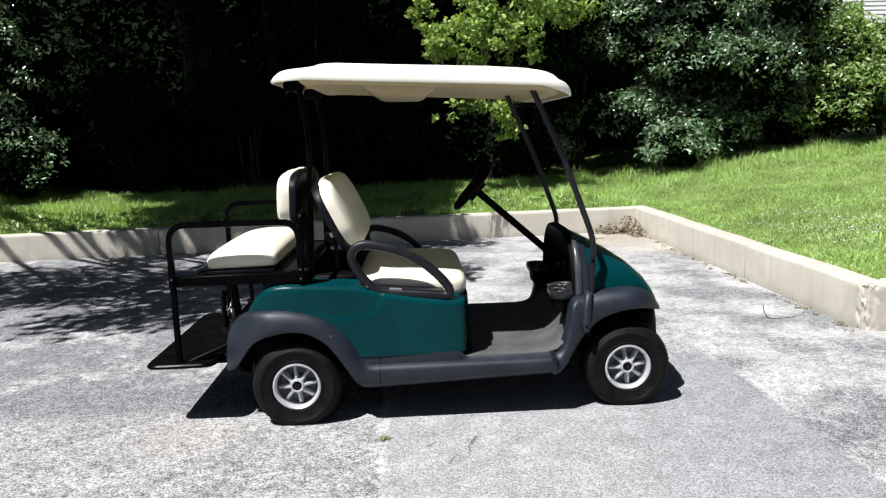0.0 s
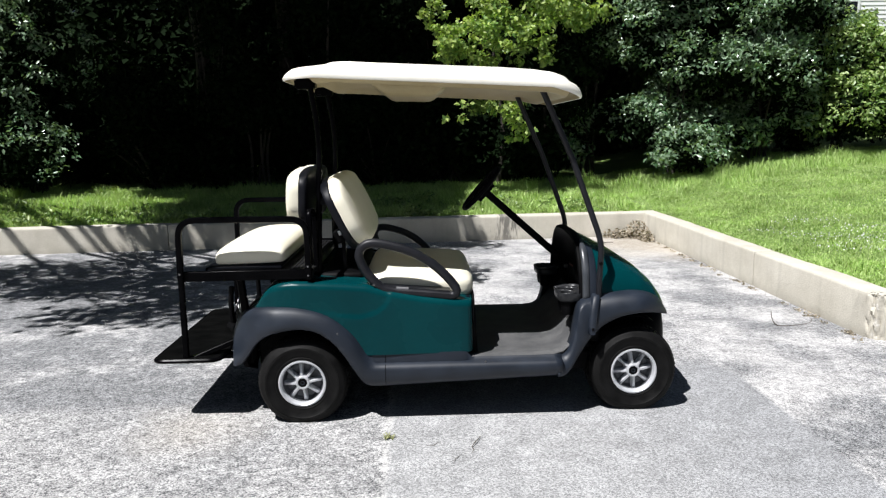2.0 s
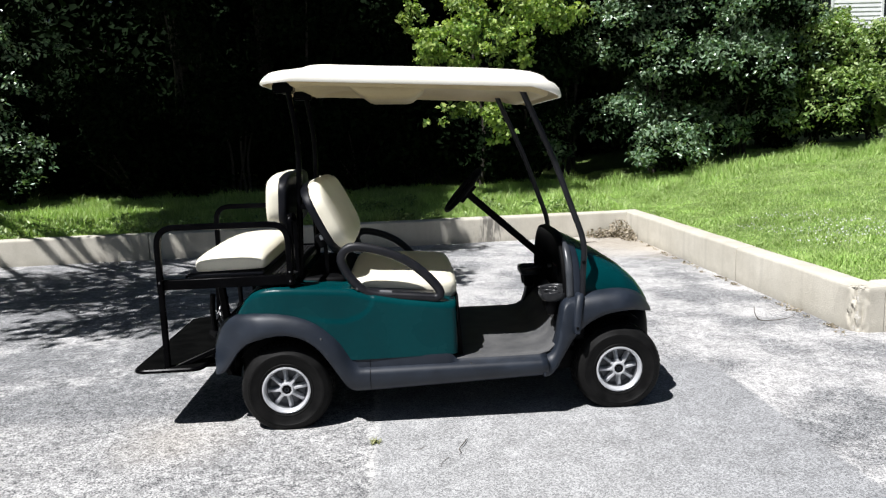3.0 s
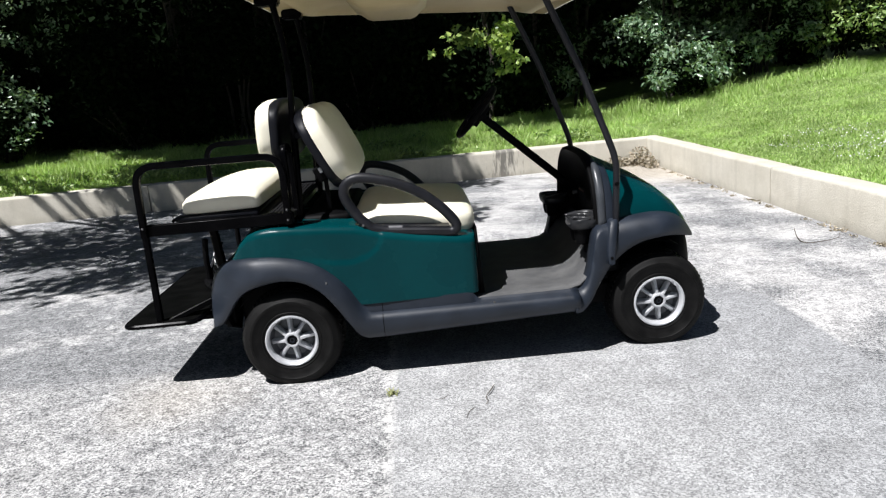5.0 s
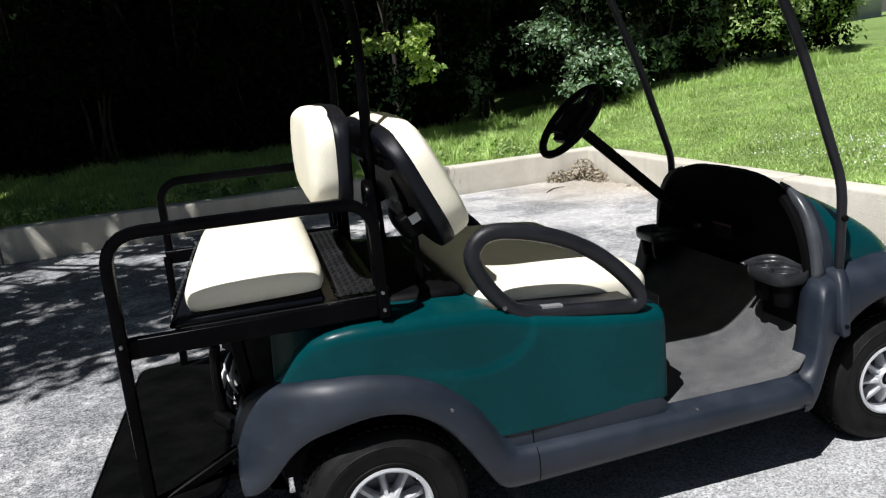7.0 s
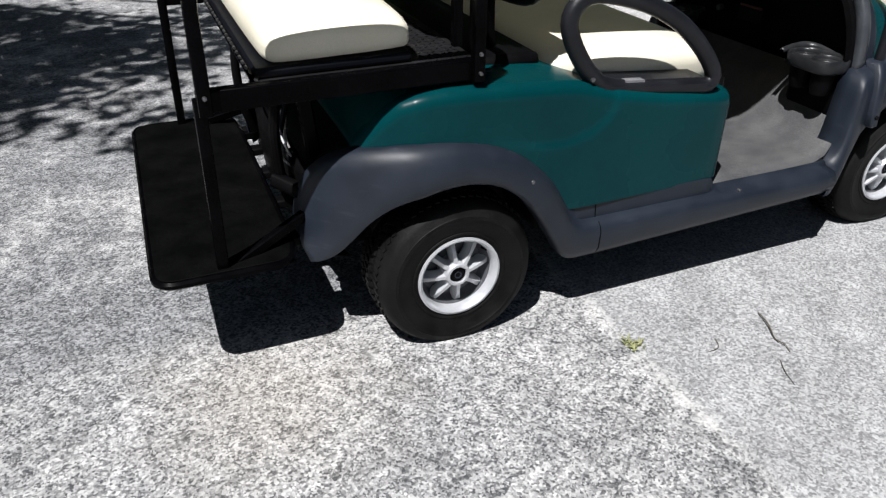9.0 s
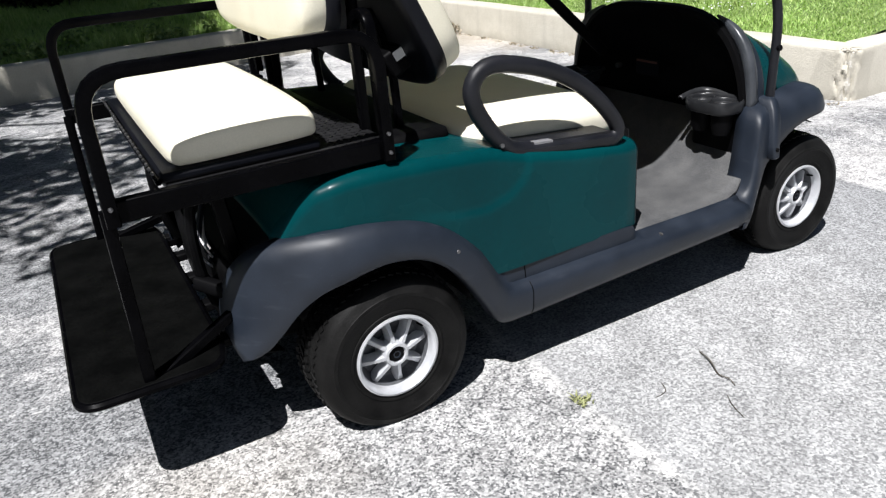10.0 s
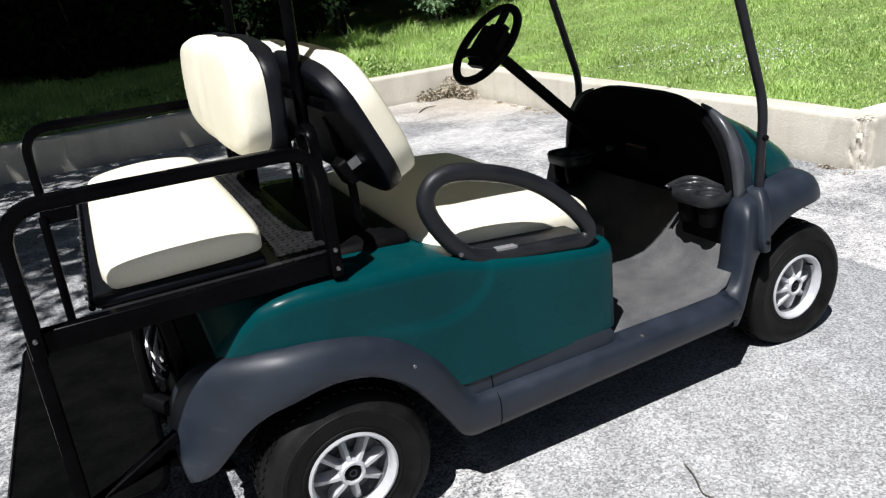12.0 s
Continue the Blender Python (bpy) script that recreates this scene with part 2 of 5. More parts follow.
def concrete():
    m, nt, p = material("old_concrete")
    co = nt.nodes.new("ShaderNodeTexCoord").outputs["Object"]
    big, small = noise_tex(nt, 2.2, 6.0, 0.65, co), noise_tex(nt, 90.0, 3.0, 0.6, co)
    drip = nt.nodes.new("ShaderNodeMapping")
    drip.inputs["Scale"].default_value = (7.0, 7.0, 0.6)
    nt.links.new(co, drip.inputs[0])
    streak = noise_tex(nt, 1.0, 4.0, 0.6, drip.outputs[0])
    tone = mixed(nt, ramp(nt, big, 0.35, 0.68), (0.47, 0.44, 0.37), (0.58, 0.55, 0.475))
    tone = mixed(nt, ramp(nt, streak, 0.52, 0.75, (0, 0, 0), (0.28, 0.28, 0.28)), tone, (0.26, 0.24, 0.20))
    # black mould runs over one stretch of the far wall
    xyz = nt.nodes.new("ShaderNodeSeparateXYZ")
    nt.links.new(co, xyz.inputs[0])
    near = calc(nt, "ABSOLUTE", calc(nt, "SUBTRACT", xyz.outputs[0], 1.70))
    runs = nt.nodes.new("ShaderNodeMapping")
    runs.inputs["Scale"].default_value = (15.0, 1.0, 2.2)
    nt.links.new(co, runs.inputs[0])
    mould = ramp(nt, calc(nt, "SUBTRACT", noise_tex(nt, 1.0, 5.0, 0.65, runs.outputs[0]), calc(nt, "MULTIPLY", near, 1.0)), 0.36, 0.46)
    tone = mixed(nt, calc(nt, "MULTIPLY", mould, 0.75), tone, (0.06, 0.058, 0.055))
    # broken corner: pale aggregate and dark pits
    flat = nt.nodes.new("ShaderNodeVectorMath")
    flat.operation = "MULTIPLY"
    flat.inputs[1].default_value = (1, 1, 0)
    nt.links.new(co, flat.inputs[0])
    corner = nt.nodes.new("ShaderNodeVectorMath")
    corner.operation = "DISTANCE"
    nt.links.new(flat.outputs[0], corner.inputs[0])
    corner.inputs[1].default_value = (3.590, 0.585, 0)
    broken = calc(nt, "LESS_THAN", calc(nt, "MULTIPLY_ADD", noise_tex(nt, 16.0, 4.0, 0.6, co), 0.16, corner.outputs["Value"]), 0.125)
    pits = ramp(nt, noise_tex(nt, 55.0, 4.0, 0.7, co), 0.38, 0.62, (0.44, 0.415, 0.365), (0.66, 0.635, 0.58))
    tone = mixed(nt, broken, tone, pits)
    # dirt low on the face and dark pores
    pores = ramp(nt, noise_tex(nt, 38.0, 4.0, 0.7, co), 0.66, 0.74)
    tone = mixed(nt, calc(nt, "MULTIPLY", pores, 0.4), tone, (0.16, 0.15, 0.13))
    grime = ramp(nt, calc(nt, "MULTIPLY_ADD", noise_tex(nt, 5.0, 5.0, 0.7, co), 0.16, calc(nt, "MULTIPLY", xyz.outputs[2], -1.0)), -0.02, 0.09)
    tone = mixed(nt, calc(nt, "MULTIPLY", grime, 0.45), tone, (0.25, 0.23, 0.19))
    tone = mixed(nt, 1.0, tone, ramp(nt, small, 0.3, 0.7, (0.94,) * 3, (1.05,) * 3), "MULTIPLY")
    nt.links.new(tone, p.inputs["Base Color"])
    p.inputs["Roughness"].default_value = 0.9
    bump(nt, calc(nt, "ADD", small, calc(nt, "MULTIPLY", big, 2.0)), 0.35, 0.01, p)
    return m


def soil():
    m, nt, p = material("lawn_soil")
    big, small = noise_tex(nt, 0.9, 6.0), noise_tex(nt, 45.0, 4.0, 0.7)
    tone = mixed(nt, ramp(nt, big, 0.35, 0.65), (0.20, 0.32, 0.07), (0.34, 0.46, 0.14))
    tone = mixed(nt, ramp(nt, small, 0.35, 0.7), mixed(nt, 1.0, tone, (0.5, 0.55, 0.5), "MULTIPLY"), tone)
    nt.links.new(tone, p.inputs["Base Color"])
    p.inputs["Roughness"].default_value = 0.9
    bump(nt, small, 1.0, 0.04, p)
    return m


ASPHALT, CONCRETE, SOIL = asphalt(), concrete(), soil()


# ---- mesh helpers ----
def part(name, bm, mat, parent=None, label="", smooth=35.0, solid=0.0, bevel=0.0):
    bmesh.ops.recalc_face_normals(bm, faces=bm.faces)
    me = bpy.data.meshes.new(name)
    bm.to_mesh(me)
    bm.free()
    me.materials.append(mat)
    me.shade_smooth()
    me.set_sharp_from_angle(angle=radians(smooth))
    ob = new(name, me)
    ob.parent = parent
    if label:
        tagged(ob, label)
    if solid:
        mod = ob.modifiers.new("thickness", "SOLIDIFY")
        mod.thickness, mod.offset = solid, 0.0
    if bevel:
        mod = ob.modifiers.new("edges", "BEVEL")
        mod.width, mod.segments, mod.limit_method = bevel, 2, "ANGLE"
    return ob


def thing(name, label, category, at=(0, 0, 0), group="", kind=""):
    ob = new(name)
    ob.location = at
    ob.empty_display_size = 0.2
    return tagged(ob, label, category, group, kind)


def flipped(bm):
    """The same shape on the other side of the plane y = 0."""
    for v in bm.verts:
        v.co.y = -v.co.y
    bmesh.ops.reverse_faces(bm, faces=bm.faces)
    return bm


def block(bm, lo, hi, turn=None):
    c = [(a + b) / 2 for a, b in zip(lo, hi)]
    s = [b - a for a, b in zip(lo, hi)]
    m = Matrix.Translation(c) @ (turn or Matrix.Identity(4)) @ Matrix.Diagonal((*s, 1))
    bmesh.ops.create_cube(bm, size=1.0, matrix=m)
    return bm


def sheet(bm, rows, close_rows=False, caps=False):
    """Quads over rows of points."""
    grid = [[bm.verts.new(p) for p in row] for row in rows]
    for r0, r1 in zip(grid, grid[1:]):
        n = len(r0)
        for i in range(n if close_rows else n - 1):
            j = (i + 1) % n
            bm.faces.new((r0[i], r0[j], r1[j], r1[i]))
    if caps:
        bm.faces.new(grid[0])
        bm.faces.new(grid[-1])
    return bm


def filleted(points, radius, steps=6, closed=False):
    """A line of points with rounded corners."""
    pts = [Vector(p) for p in points]
    n, out = len(pts), []
    for i, p in enumerate(pts):
        if not closed and i in (0, n - 1):
            out.append(p)
            continue
        a, b = pts[i - 1] - p, pts[(i + 1) % n] - p
        r = min(radius, a.length * 0.49, b.length * 0.49)
        p0, p1 = p + a.normalized() * r, p + b.normalized() * r
        for k in range(steps + 1):
            t = k / steps
            out.append(p0 * (1 - t) ** 2 + p * 2 * t * (1 - t) + p1 * t * t)
    return out


def curve_through(points, n):
    """n points on a smooth curve through the points given."""
    p = np.array(points, float)
    d = np.concatenate([[0], np.cumsum(np.linalg.norm(np.diff(p, axis=0), axis=1))])
    out = []
    for s in np.linspace(0, d[-1], n):
        i = min(max(int(np.searchsorted(d, s)) - 1, 0), len(p) - 2)
        t = (s - d[i]) / (d[i + 1] - d[i])
        p0, p1, p2, p3 = p[max(i - 1, 0)], p[i], p[i + 1], p[min(i + 2, len(p) - 1)]
        q = 0.5 * (2 * p1 + (p2 - p0) * t + (2 * p0 - 5 * p1 + 4 * p2 - p3) * t * t + (3 * p1 - p0 - 3 * p2 + p3) * t ** 3)
        out.append(q)
    return out


def tube(bm, points, radius, sides=10, closed=False, square=False, up=(0, 1, 0)):
    """A round or rounded-square bar along a line; radius may be one value or one a point."""
    pts = [Vector(p) for p in points]
    n = len(pts)
    rows = []
    ring = []
    for k in range(sides):
        a = 2 * math.pi * (k + 0.5) / sides
        c, s = math.cos(a), math.sin(a)
        if square:
            c, s = math.copysign(abs(c) ** 0.35, c), math.copysign(abs(s) ** 0.35, s)
        ring.append((c, s))
    side = Vector(up)
    for i, p in enumerate(pts):
        if closed:
            d = pts[(i + 1) % n] - pts[i - 1]
        else:
            d = pts[min(i + 1, n - 1)] - pts[max(i - 1, 0)]
        d.normalize()
        u = side - d * side.dot(d)
        if u.length < 1e-3:
            u = d.orthogonal()
        u.normalize()
        side = u
        w = d.cross(u)
        r = radius[i] if isinstance(radius, (list, tuple)) else radius
        rows.append([p + u * (c * r) + w * (s * r) for c, s in ring])
    if closed:
        rows.append(rows[0])
        sheet(bm, rows, close_rows=True)
        bmesh.ops.remove_doubles(bm, verts=bm.verts, dist=1e-5)
    else:
        sheet(bm, rows, close_rows=True, caps=True)
    return bm


def lathe(bm, profile, sides, centre, axis="y"):
    """Turns (radius, along) pairs round an axis parallel to y."""
    rows = []
    for r, h in profile:
        rows.append([(centre[0] + r * math.cos(2 * math.pi * k / sides), centre[1] + h, centre[2] + r * math.sin(2 * math.pi * k / sides)) for k in range(sides)])
    return sheet(bm, rows, close_rows=True)


def pillow(bm, size, m, crown=0.0, notch=0.0, corner=0.12, seg=(22, 34, 10)):
    """A stuffed cushion: a box with rounded edges, crowned on top, with an optional dip in its middle along y."""
    bmesh.ops.create_cube(bm, size=2.0)
    bmesh.ops.subdivide_edges(bm, edges=bm.edges[:], cuts=max(seg) // 2, use_grid_fill=True)
    sx, sy, sz = (s / 2 for s in size)
    r = min(sz * 0.85, sx * 0.6)
    for v in bm.verts:
        p = Vector((v.co.x * sx, v.co.y * sy, v.co.z * sz))
        q = Vector([max(-h + r, min(h - r, c)) for c, h in zip(p, (sx, sy, sz))])
        d = p - q
        if d.length > 1e-6:
            e = max(abs(d.x), abs(d.y), abs(d.z))
            p = q + d.normalized() * min(r, e * 1.0 if (abs(d.x) > 0) + (abs(d.y) > 0) + (abs(d.z) > 0) < 2 else r)
        fx, fy = 1 - (p.x / sx) ** 2, 1 - (p.y / sy) ** 2
        if p.z > 0:
            p.z += crown * max(fx, 0) ** 0.6 * max(fy, 0) ** 0.35
        if notch:
            p.x -= notch * math.exp(-(p.y / (0.13 * sy)) ** 2) * max(p.x / sx, 0) ** 3
            p.z -= 0.35 * notch * math.exp(-(p.y / (0.07 * sy)) ** 2) * (1 if p.z > 0 else 0)
        fx, fy = p.x / sx, p.y / sy
        p.x *= math.sqrt(max(0.1, 1 - corner * min(1, fy * fy) ** 2))
        p.y *= math.sqrt(max(0.1, 1 - corner * min(1, fx * fx) ** 2))
        v.co = m @ p
    return bm


# ---- ground, walls and bank ----
bm = bmesh.new()
sheet(bm, [[(-300, -300, 0), (300, -300, 0)], [(-300, 300, 0), (300, 300, 0)]])
ground = tagged(part("ground", bm, ASPHALT), "weathered light grey asphalt parking lot with a smoother patch", "asphalt", kind="structure")

WALL_TOP, WALL_X, END_Y = 0.325, 3.585, 0.585


def far_line(x):
    """The face of the far wall, which runs a little askew."""
    return 5.36 + 0.09 * x




def wall_block(name, lo, hi, label, chip=None, askew=False):
    bm = bmesh.new()
    block(bm, lo, hi)
    bmesh.ops.bevel(bm, geom=[e for e in bm.edges if min(v.co.z for v in e.verts) > 0.1], offset=0.028, segments=3, profile=0.5, affect="EDGES")
    longest = [e for e in bm.edges if e.calc_length() > 0.5]
    bmesh.ops.subdivide_edges(bm, edges=longest, cuts=16, use_grid_fill=True)
    if chip:
        for cuts in (3, 3):
            near = [e for e in bm.edges if all((v.co.xy - Vector(chip).xy).length < 0.24 for v in e.verts)]
            bmesh.ops.subdivide_edges(bm, edges=near, cuts=cuts, use_grid_fill=True)
    for v in bm.verts:
        if askew:
            v.co.y += 0.09 * v.co.x
        n = noise.noise_vector(v.co * 2.3)
        v.co += Vector((n.x, n.y, n.z)) * 0.007 if v.co.z > 0.05 else Vector((0, 0, 0))
        if chip:
            d = (v.co.xy - Vector(chip).xy).length + 0.05 * noise.noise(v.co * 22.0) + 0.025 * noise.noise(v.co * 60.0)
            if d < 0.10:
                v.co += Vector((1, 1, 0)).normalized() * (0.10 - d) * (0.45 + 0.2 * noise.noise(v.co * 75.0))
    return tagged(part(name, bm, CONCRETE, smooth=50), label, "wall", kind="structure")


edge_x = [-26.0, -17.0, -9.5, -2.62, WALL_X + 0.21]
for i, (a, b) in enumerate(zip(edge_x, edge_x[1:])):
    wall_block(f"wall_far_{i + 1}", (a + 0.006, far_line(0), -0.1), (b - 0.006, far_line(0) + 0.22, WALL_TOP), "low cast concrete retaining wall with dark streaks", askew=True)
wall_block("wall_side_1", (WALL_X, 2.382, -0.1), (WALL_X + 0.2, far_line(WALL_X) - 0.004, WALL_TOP), "low cast concrete retaining wall, stained")
wall_block("wall_side_2", (WALL_X, END_Y, -0.1), (WALL_X + 0.2, 2.362, WALL_TOP - 0.003), "low concrete retaining wall with a broken end corner", chip=(WALL_X, END_Y, 0.27))
wall_block("wall_return_1", (WALL_X + 0.206, END_Y + 0.004, -0.1), (11.0, END_Y + 0.2, WALL_TOP), "low cast concrete retaining wall turning away")
wall_block("wall_return_2", (11.012, END_Y + 0.004, -0.1), (26.0, END_Y + 0.2, WALL_TOP), "low cast concrete retaining wall turning away")


def lawn_height(x, y):
    dx, dy = max(0.0, x - 3.77), max(0.0, y - far_line(x) - 0.2)
    dx = min(dx, 3.0 + 0.35 * max(dx - 3.0, 0.0)) if dx > 3.0 else dx
    z = 0.285 + 0.13 * dx + 0.075 * min(dy, 6.0)
    return z + 0.03 * noise.noise(Vector((x * 0.7, y * 0.7, 0.0))) * min(1.0, 0.4 * (dx + dy))


def bank(name, rows, label):
    bm = bmesh.new()
    sheet(bm, [[(x, y, lawn_height(x, y)) for x, y in row] for row in rows])
    return tagged(part(name, bm, SOIL, smooth=180), label, "lawn", kind="structure")


xs_far = [-60, -40, -26, *np.arange(-20, 20.1, 0.5), 26, 40, 60]
bank("lawn_far", [[(x, far_line(x) + d) for x in xs_far] for d in (0.21, *np.arange(0.5, 14.4, 0.4), 18, 24, 39, 64)], "grassy bank rising behind the retaining wall")
bank("lawn_side", [[(x, 0.775 + f * (far_line(x) + 0.209 - 0.775)) for x in (3.78, *np.arange(4.05, 20.1, 0.4), 26, 40, 60)] for f in np.linspace(0, 1, 16)], "sunny grass slope behind the retaining wall")


# ---- the cart ----
cart = thing("golf_cart", "dark green four-seat golf cart with cream seats and canopy", "golf cart", (0.0, 0.0, -0.019))
cart.rotation_euler.y = radians(-0.35)

# outlines of the side, (x, z)
FENDER_TOP = [(-0.370, 0.298), (-0.376, 0.362), (-0.362, 0.44), (-0.325, 0.518), (-0.262, 0.568), (-0.18, 0.592), (-0.08, 0.599), (0.012, 0.592), (0.10, 0.569), (0.17, 0.532), (0.225, 0.486), (0.28, 0.428), (0.328, 0.382), (0.365, 0.360), (0.411, 0.352)]
FENDER_ARCH = [(-0.362, 0.277), (-0.335, 0.284), (-0.300, 0.312), (-0.264, 0.358), (-0.224, 0.412), (-0.18, 0.452), (-0.134, 0.476), (-0.065, 0.494), (0.006, 0.499), (0.08, 0.484), (0.14, 0.448), (0.185, 0.402), (0.225, 0.345), (0.262, 0.285), (0.300, 0.233), (0.350, 0.203), (0.411, 0.196)]


def side_strip(top, arch, n, outs, tuck):
    """A moulded strip between two outlines; outs: (share of the way down, y)."""
    a, b = curve_through(top, n), curve_through(arch, n)
    rows = []
    for p, q in zip(a, b):
        rows.append([(p[0] + (q[0] - p[0]) * f, y - tuck(p[0] + (q[0] - p[0]) * f), p[1] + (q[1] - p[1]) * f) for f, y in outs])
    return rows


def rear_fender():
    bm = bmesh.new()
    tuck = lambda x: -1.05 * max(0.0, -0.10 - x) ** 1.4 - 0.011 * min(1.0, max(0.0, (x - 0.26) / 0.13))
    rows = side_strip(FENDER_TOP, FENDER_ARCH, 44, [(-0.06, -0.545), (0.0, -0.575), (0.08, -0.592), (0.22, -0.604), (0.42, -0.613), (0.65, -0.619), (0.86, -0.619), (0.97, -0.612), (1.0, -0.602), (1.0, -0.56)], tuck)
    rows += [rocker_section(x) for x in (*np.linspace(0.43, 0.84, 16), 0.855, 0.87, 0.90, *np.linspace(0.95, 1.25, 6), 1.285)]
    sheet(bm, rows)
    end = rocker_section(0.4125)
    bm.verts.ensure_lookup_table()
    for i, v in enumerate(bm.verts):
        f = 0.0 if v.co.x > 0.42 else min(1.0, max(0.0, (v.co.x - 0.265) / 0.11))
        f = f * f * (3 - 2 * f)
        q = end[i % 10]
        v.co.y += (q[1] - v.co.y) * f
        v.co.z += (q[2] - v.co.z) * f
    return bm


def rocker_section(x):
    """The sill: a ledge under the body, a shallow upright band, a lip and the rounded face."""
    t = (x - 0.4125) / 0.87
    g = min(1.0, max(0.0, (x - 0.805) / 0.035))
    g = g * g * (3 - 2 * g)
    ledge = 0.356 * (1 - g) + 0.321 * g
    lip = 0.306
    low = 0.195 + 0.030 * t
    return [(x, -0.53, ledge), (x, -0.568 + 0.020 * g, ledge), (x, -0.573 + 0.016 * g, lip + 0.004), (x, -0.592, lip), (x, -0.604, lip - 0.012), (x, -0.609, 0.280), (x, -0.607, low + 0.036), (x, -0.595, low + 0.013), (x, -0.575, low + 0.002), (x, -0.50, low)]


FRONT_TOP = [(1.262, 0.312), (1.298, 0.318), (1.325, 0.340), (1.346, 0.39), (1.359, 0.45), (1.371, 0.51), (1.384, 0.553), (1.408, 0.576), (1.45, 0.586), (1.51, 0.600), (1.61, 0.611), (1.70, 0.607), (1.775, 0.585), (1.835, 0.545), (1.868, 0.497)]
FRONT_ARCH = [(1.262, 0.224), (1.295, 0.226), (1.335, 0.258), (1.37, 0.312), (1.40, 0.352), (1.435, 0.398), (1.475, 0.440), (1.52, 0.474), (1.575, 0.500), (1.635, 0.514), (1.70, 0.519), (1.77, 0.508), (1.858, 0.478)]


def front_fender():
    bm = bmesh.new()
    tuck = lambda x: -0.065 * min(1.0, max(0.0, (x - 1.27) / 0.15)) - 2.2 * max(0.0, x - 1.66) ** 1.7
    round_edge = [(-0.02, -0.475), (-0.01, -0.500), (0.0, -0.525), (0.05, -0.552), (0.16, -0.574), (0.4, -0.592), (0.75, -0.603), (0.95, -0.603), (1.0, -0.596), (1.0, -0.545)]
    crisp_edge = [(-0.03, -0.490), (-0.01, -0.530), (0.0, -0.562), (0.025, -0.580), (0.08, -0.588), (0.4, -0.598), (0.75, -0.603), (0.95, -0.603), (1.0, -0.596), (1.0, -0.545)]
    a, b = side_strip(FRONT_TOP, FRONT_ARCH, 48, round_edge, tuck), side_strip(FRONT_TOP, FRONT_ARCH, 48, crisp_edge, tuck)
    rows = []
    for p, q in zip(a, b):
        f = min(1.0, max(0.0, (1.47 - p[2][0]) / 0.09)) * min(1.0, max(0.0, (p[2][0] - 1.29) / 0.05))
        rows.append([Vector(u).lerp(Vector(v), f) for u, v in zip(p, q)])
    sheet(bm, rows)
    return bm


def interp(x, table):
    return float(np.interp(x, [p[0] for p in table], [p[1] for p in table]))


BODY_TOP = [(-0.345, 0.47), (-0.320, 0.52), (-0.27, 0.565), (-0.226, 0.605), (-0.178, 0.668), (-0.14, 0.702), (-0.09, 0.718), (-0.03, 0.724), (0.05, 0.722), (0.14, 0.716), (0.24, 0.709), (0.33, 0.700), (0.42, 0.675), (0.6, 0.640), (0.845, 0.608)]
BODY_HALF = [(-0.345, 0.30), (-0.325, 0.37), (-0.27, 0.452), (-0.226, 0.496), (-0.178, 0.53), (-0.1, 0.560), (0.0, 0.572), (0.4, 0.574), (0.7, 0.566), (0.79, 0.562), (0.825, 0.555), (0.838, 0.546), (0.845, 0.532)]


def rear_body(xs):
    bm = bmesh.new()
    rows = []
    for x in xs:
        zt, w = interp(x, BODY_TOP), interp(x, BODY_HALF)
        zb = max(0.352, interp(x, [(p[0], p[1] - 0.035) for p in FENDER_TOP[4:]])) if x > -0.235 else 0.40
        zb = min(zb, zt - 0.1)
        half = []
        r = min(0.034, (zt - zb) * 0.5)
        line = interp(x, [(-0.3, 0.62), (0.10, 0.58), (0.147, 0.569), (0.212, 0.552), (0.298, 0.545), (0.372, 0.565), (0.421, 0.600), (0.445, 0.645), (0.47, 0.76), (0.85, 0.9)])
        for k in range(29):
            z = zb + (zt - r - zb) * k / 28
            s = min(1.0, max(0.0, (z - line + 0.014) / 0.028))
            s = s * s * (3 - 2 * s)
            half.append((x, -w - 0.003 + 0.0065 * s * min(1, max(0, (x - 0.06) / 0.2)), z))
        y0 = half[-1][1]
        for k in range(1, 7):
            a = math.pi / 2 * k / 6
            half.append((x, y0 + r * (1 - math.cos(a)), zt - r + r * math.sin(a)))
        half += [(x, y0 + 0.12, zt + 0.004), (x, -0.25, zt + 0.006)]
        rows.append(half + [(p[0], -p[1], p[2]) for p in reversed(half)])
    sheet(bm, rows)
    for end in (xs[0], xs[-1]):
        bm.faces.new(sorted((v for v in bm.verts if abs(v.co.x - end) < 1e-5), key=lambda v: math.atan2(v.co.z - 0.5, v.co.y)))
    return bm


COWL_TOP = [(1.385, 0.895), (1.45, 0.868), (1.55, 0.818), (1.65, 0.764), (1.75, 0.697), (1.82, 0.632), (1.865, 0.565), (1.89, 0.48), (1.895, 0.38)]
COWL_HALF = [(1.385, 0.458), (1.5, 0.453), (1.62, 0.440), (1.72, 0.42), (1.80, 0.375), (1.86, 0.32), (1.89, 0.27), (1.895, 0.24)]


def arch_ring(x, zt, w, zb, n=30, power=3.3):
    out = []
    for k in range(n + 1):
        a = math.pi * k / n
        c, s = math.cos(a), math.sin(a)
        out.append((x, -w * math.copysign(abs(c) ** (2 / power), c), zb + (zt - zb) * abs(s) ** (2 / power)))
    return out


def front_cowl():
    bm = bmesh.new()
    rows = [arch_ring(x, interp(x, COWL_TOP), interp(x, COWL_HALF), 0.50) for x in np.linspace(1.43, 1.872, 26)]
    sheet(bm, rows)
    bm.faces.new([v for v in bm.verts if abs(v.co.x - 1.872) < 1e-5])
    return bm


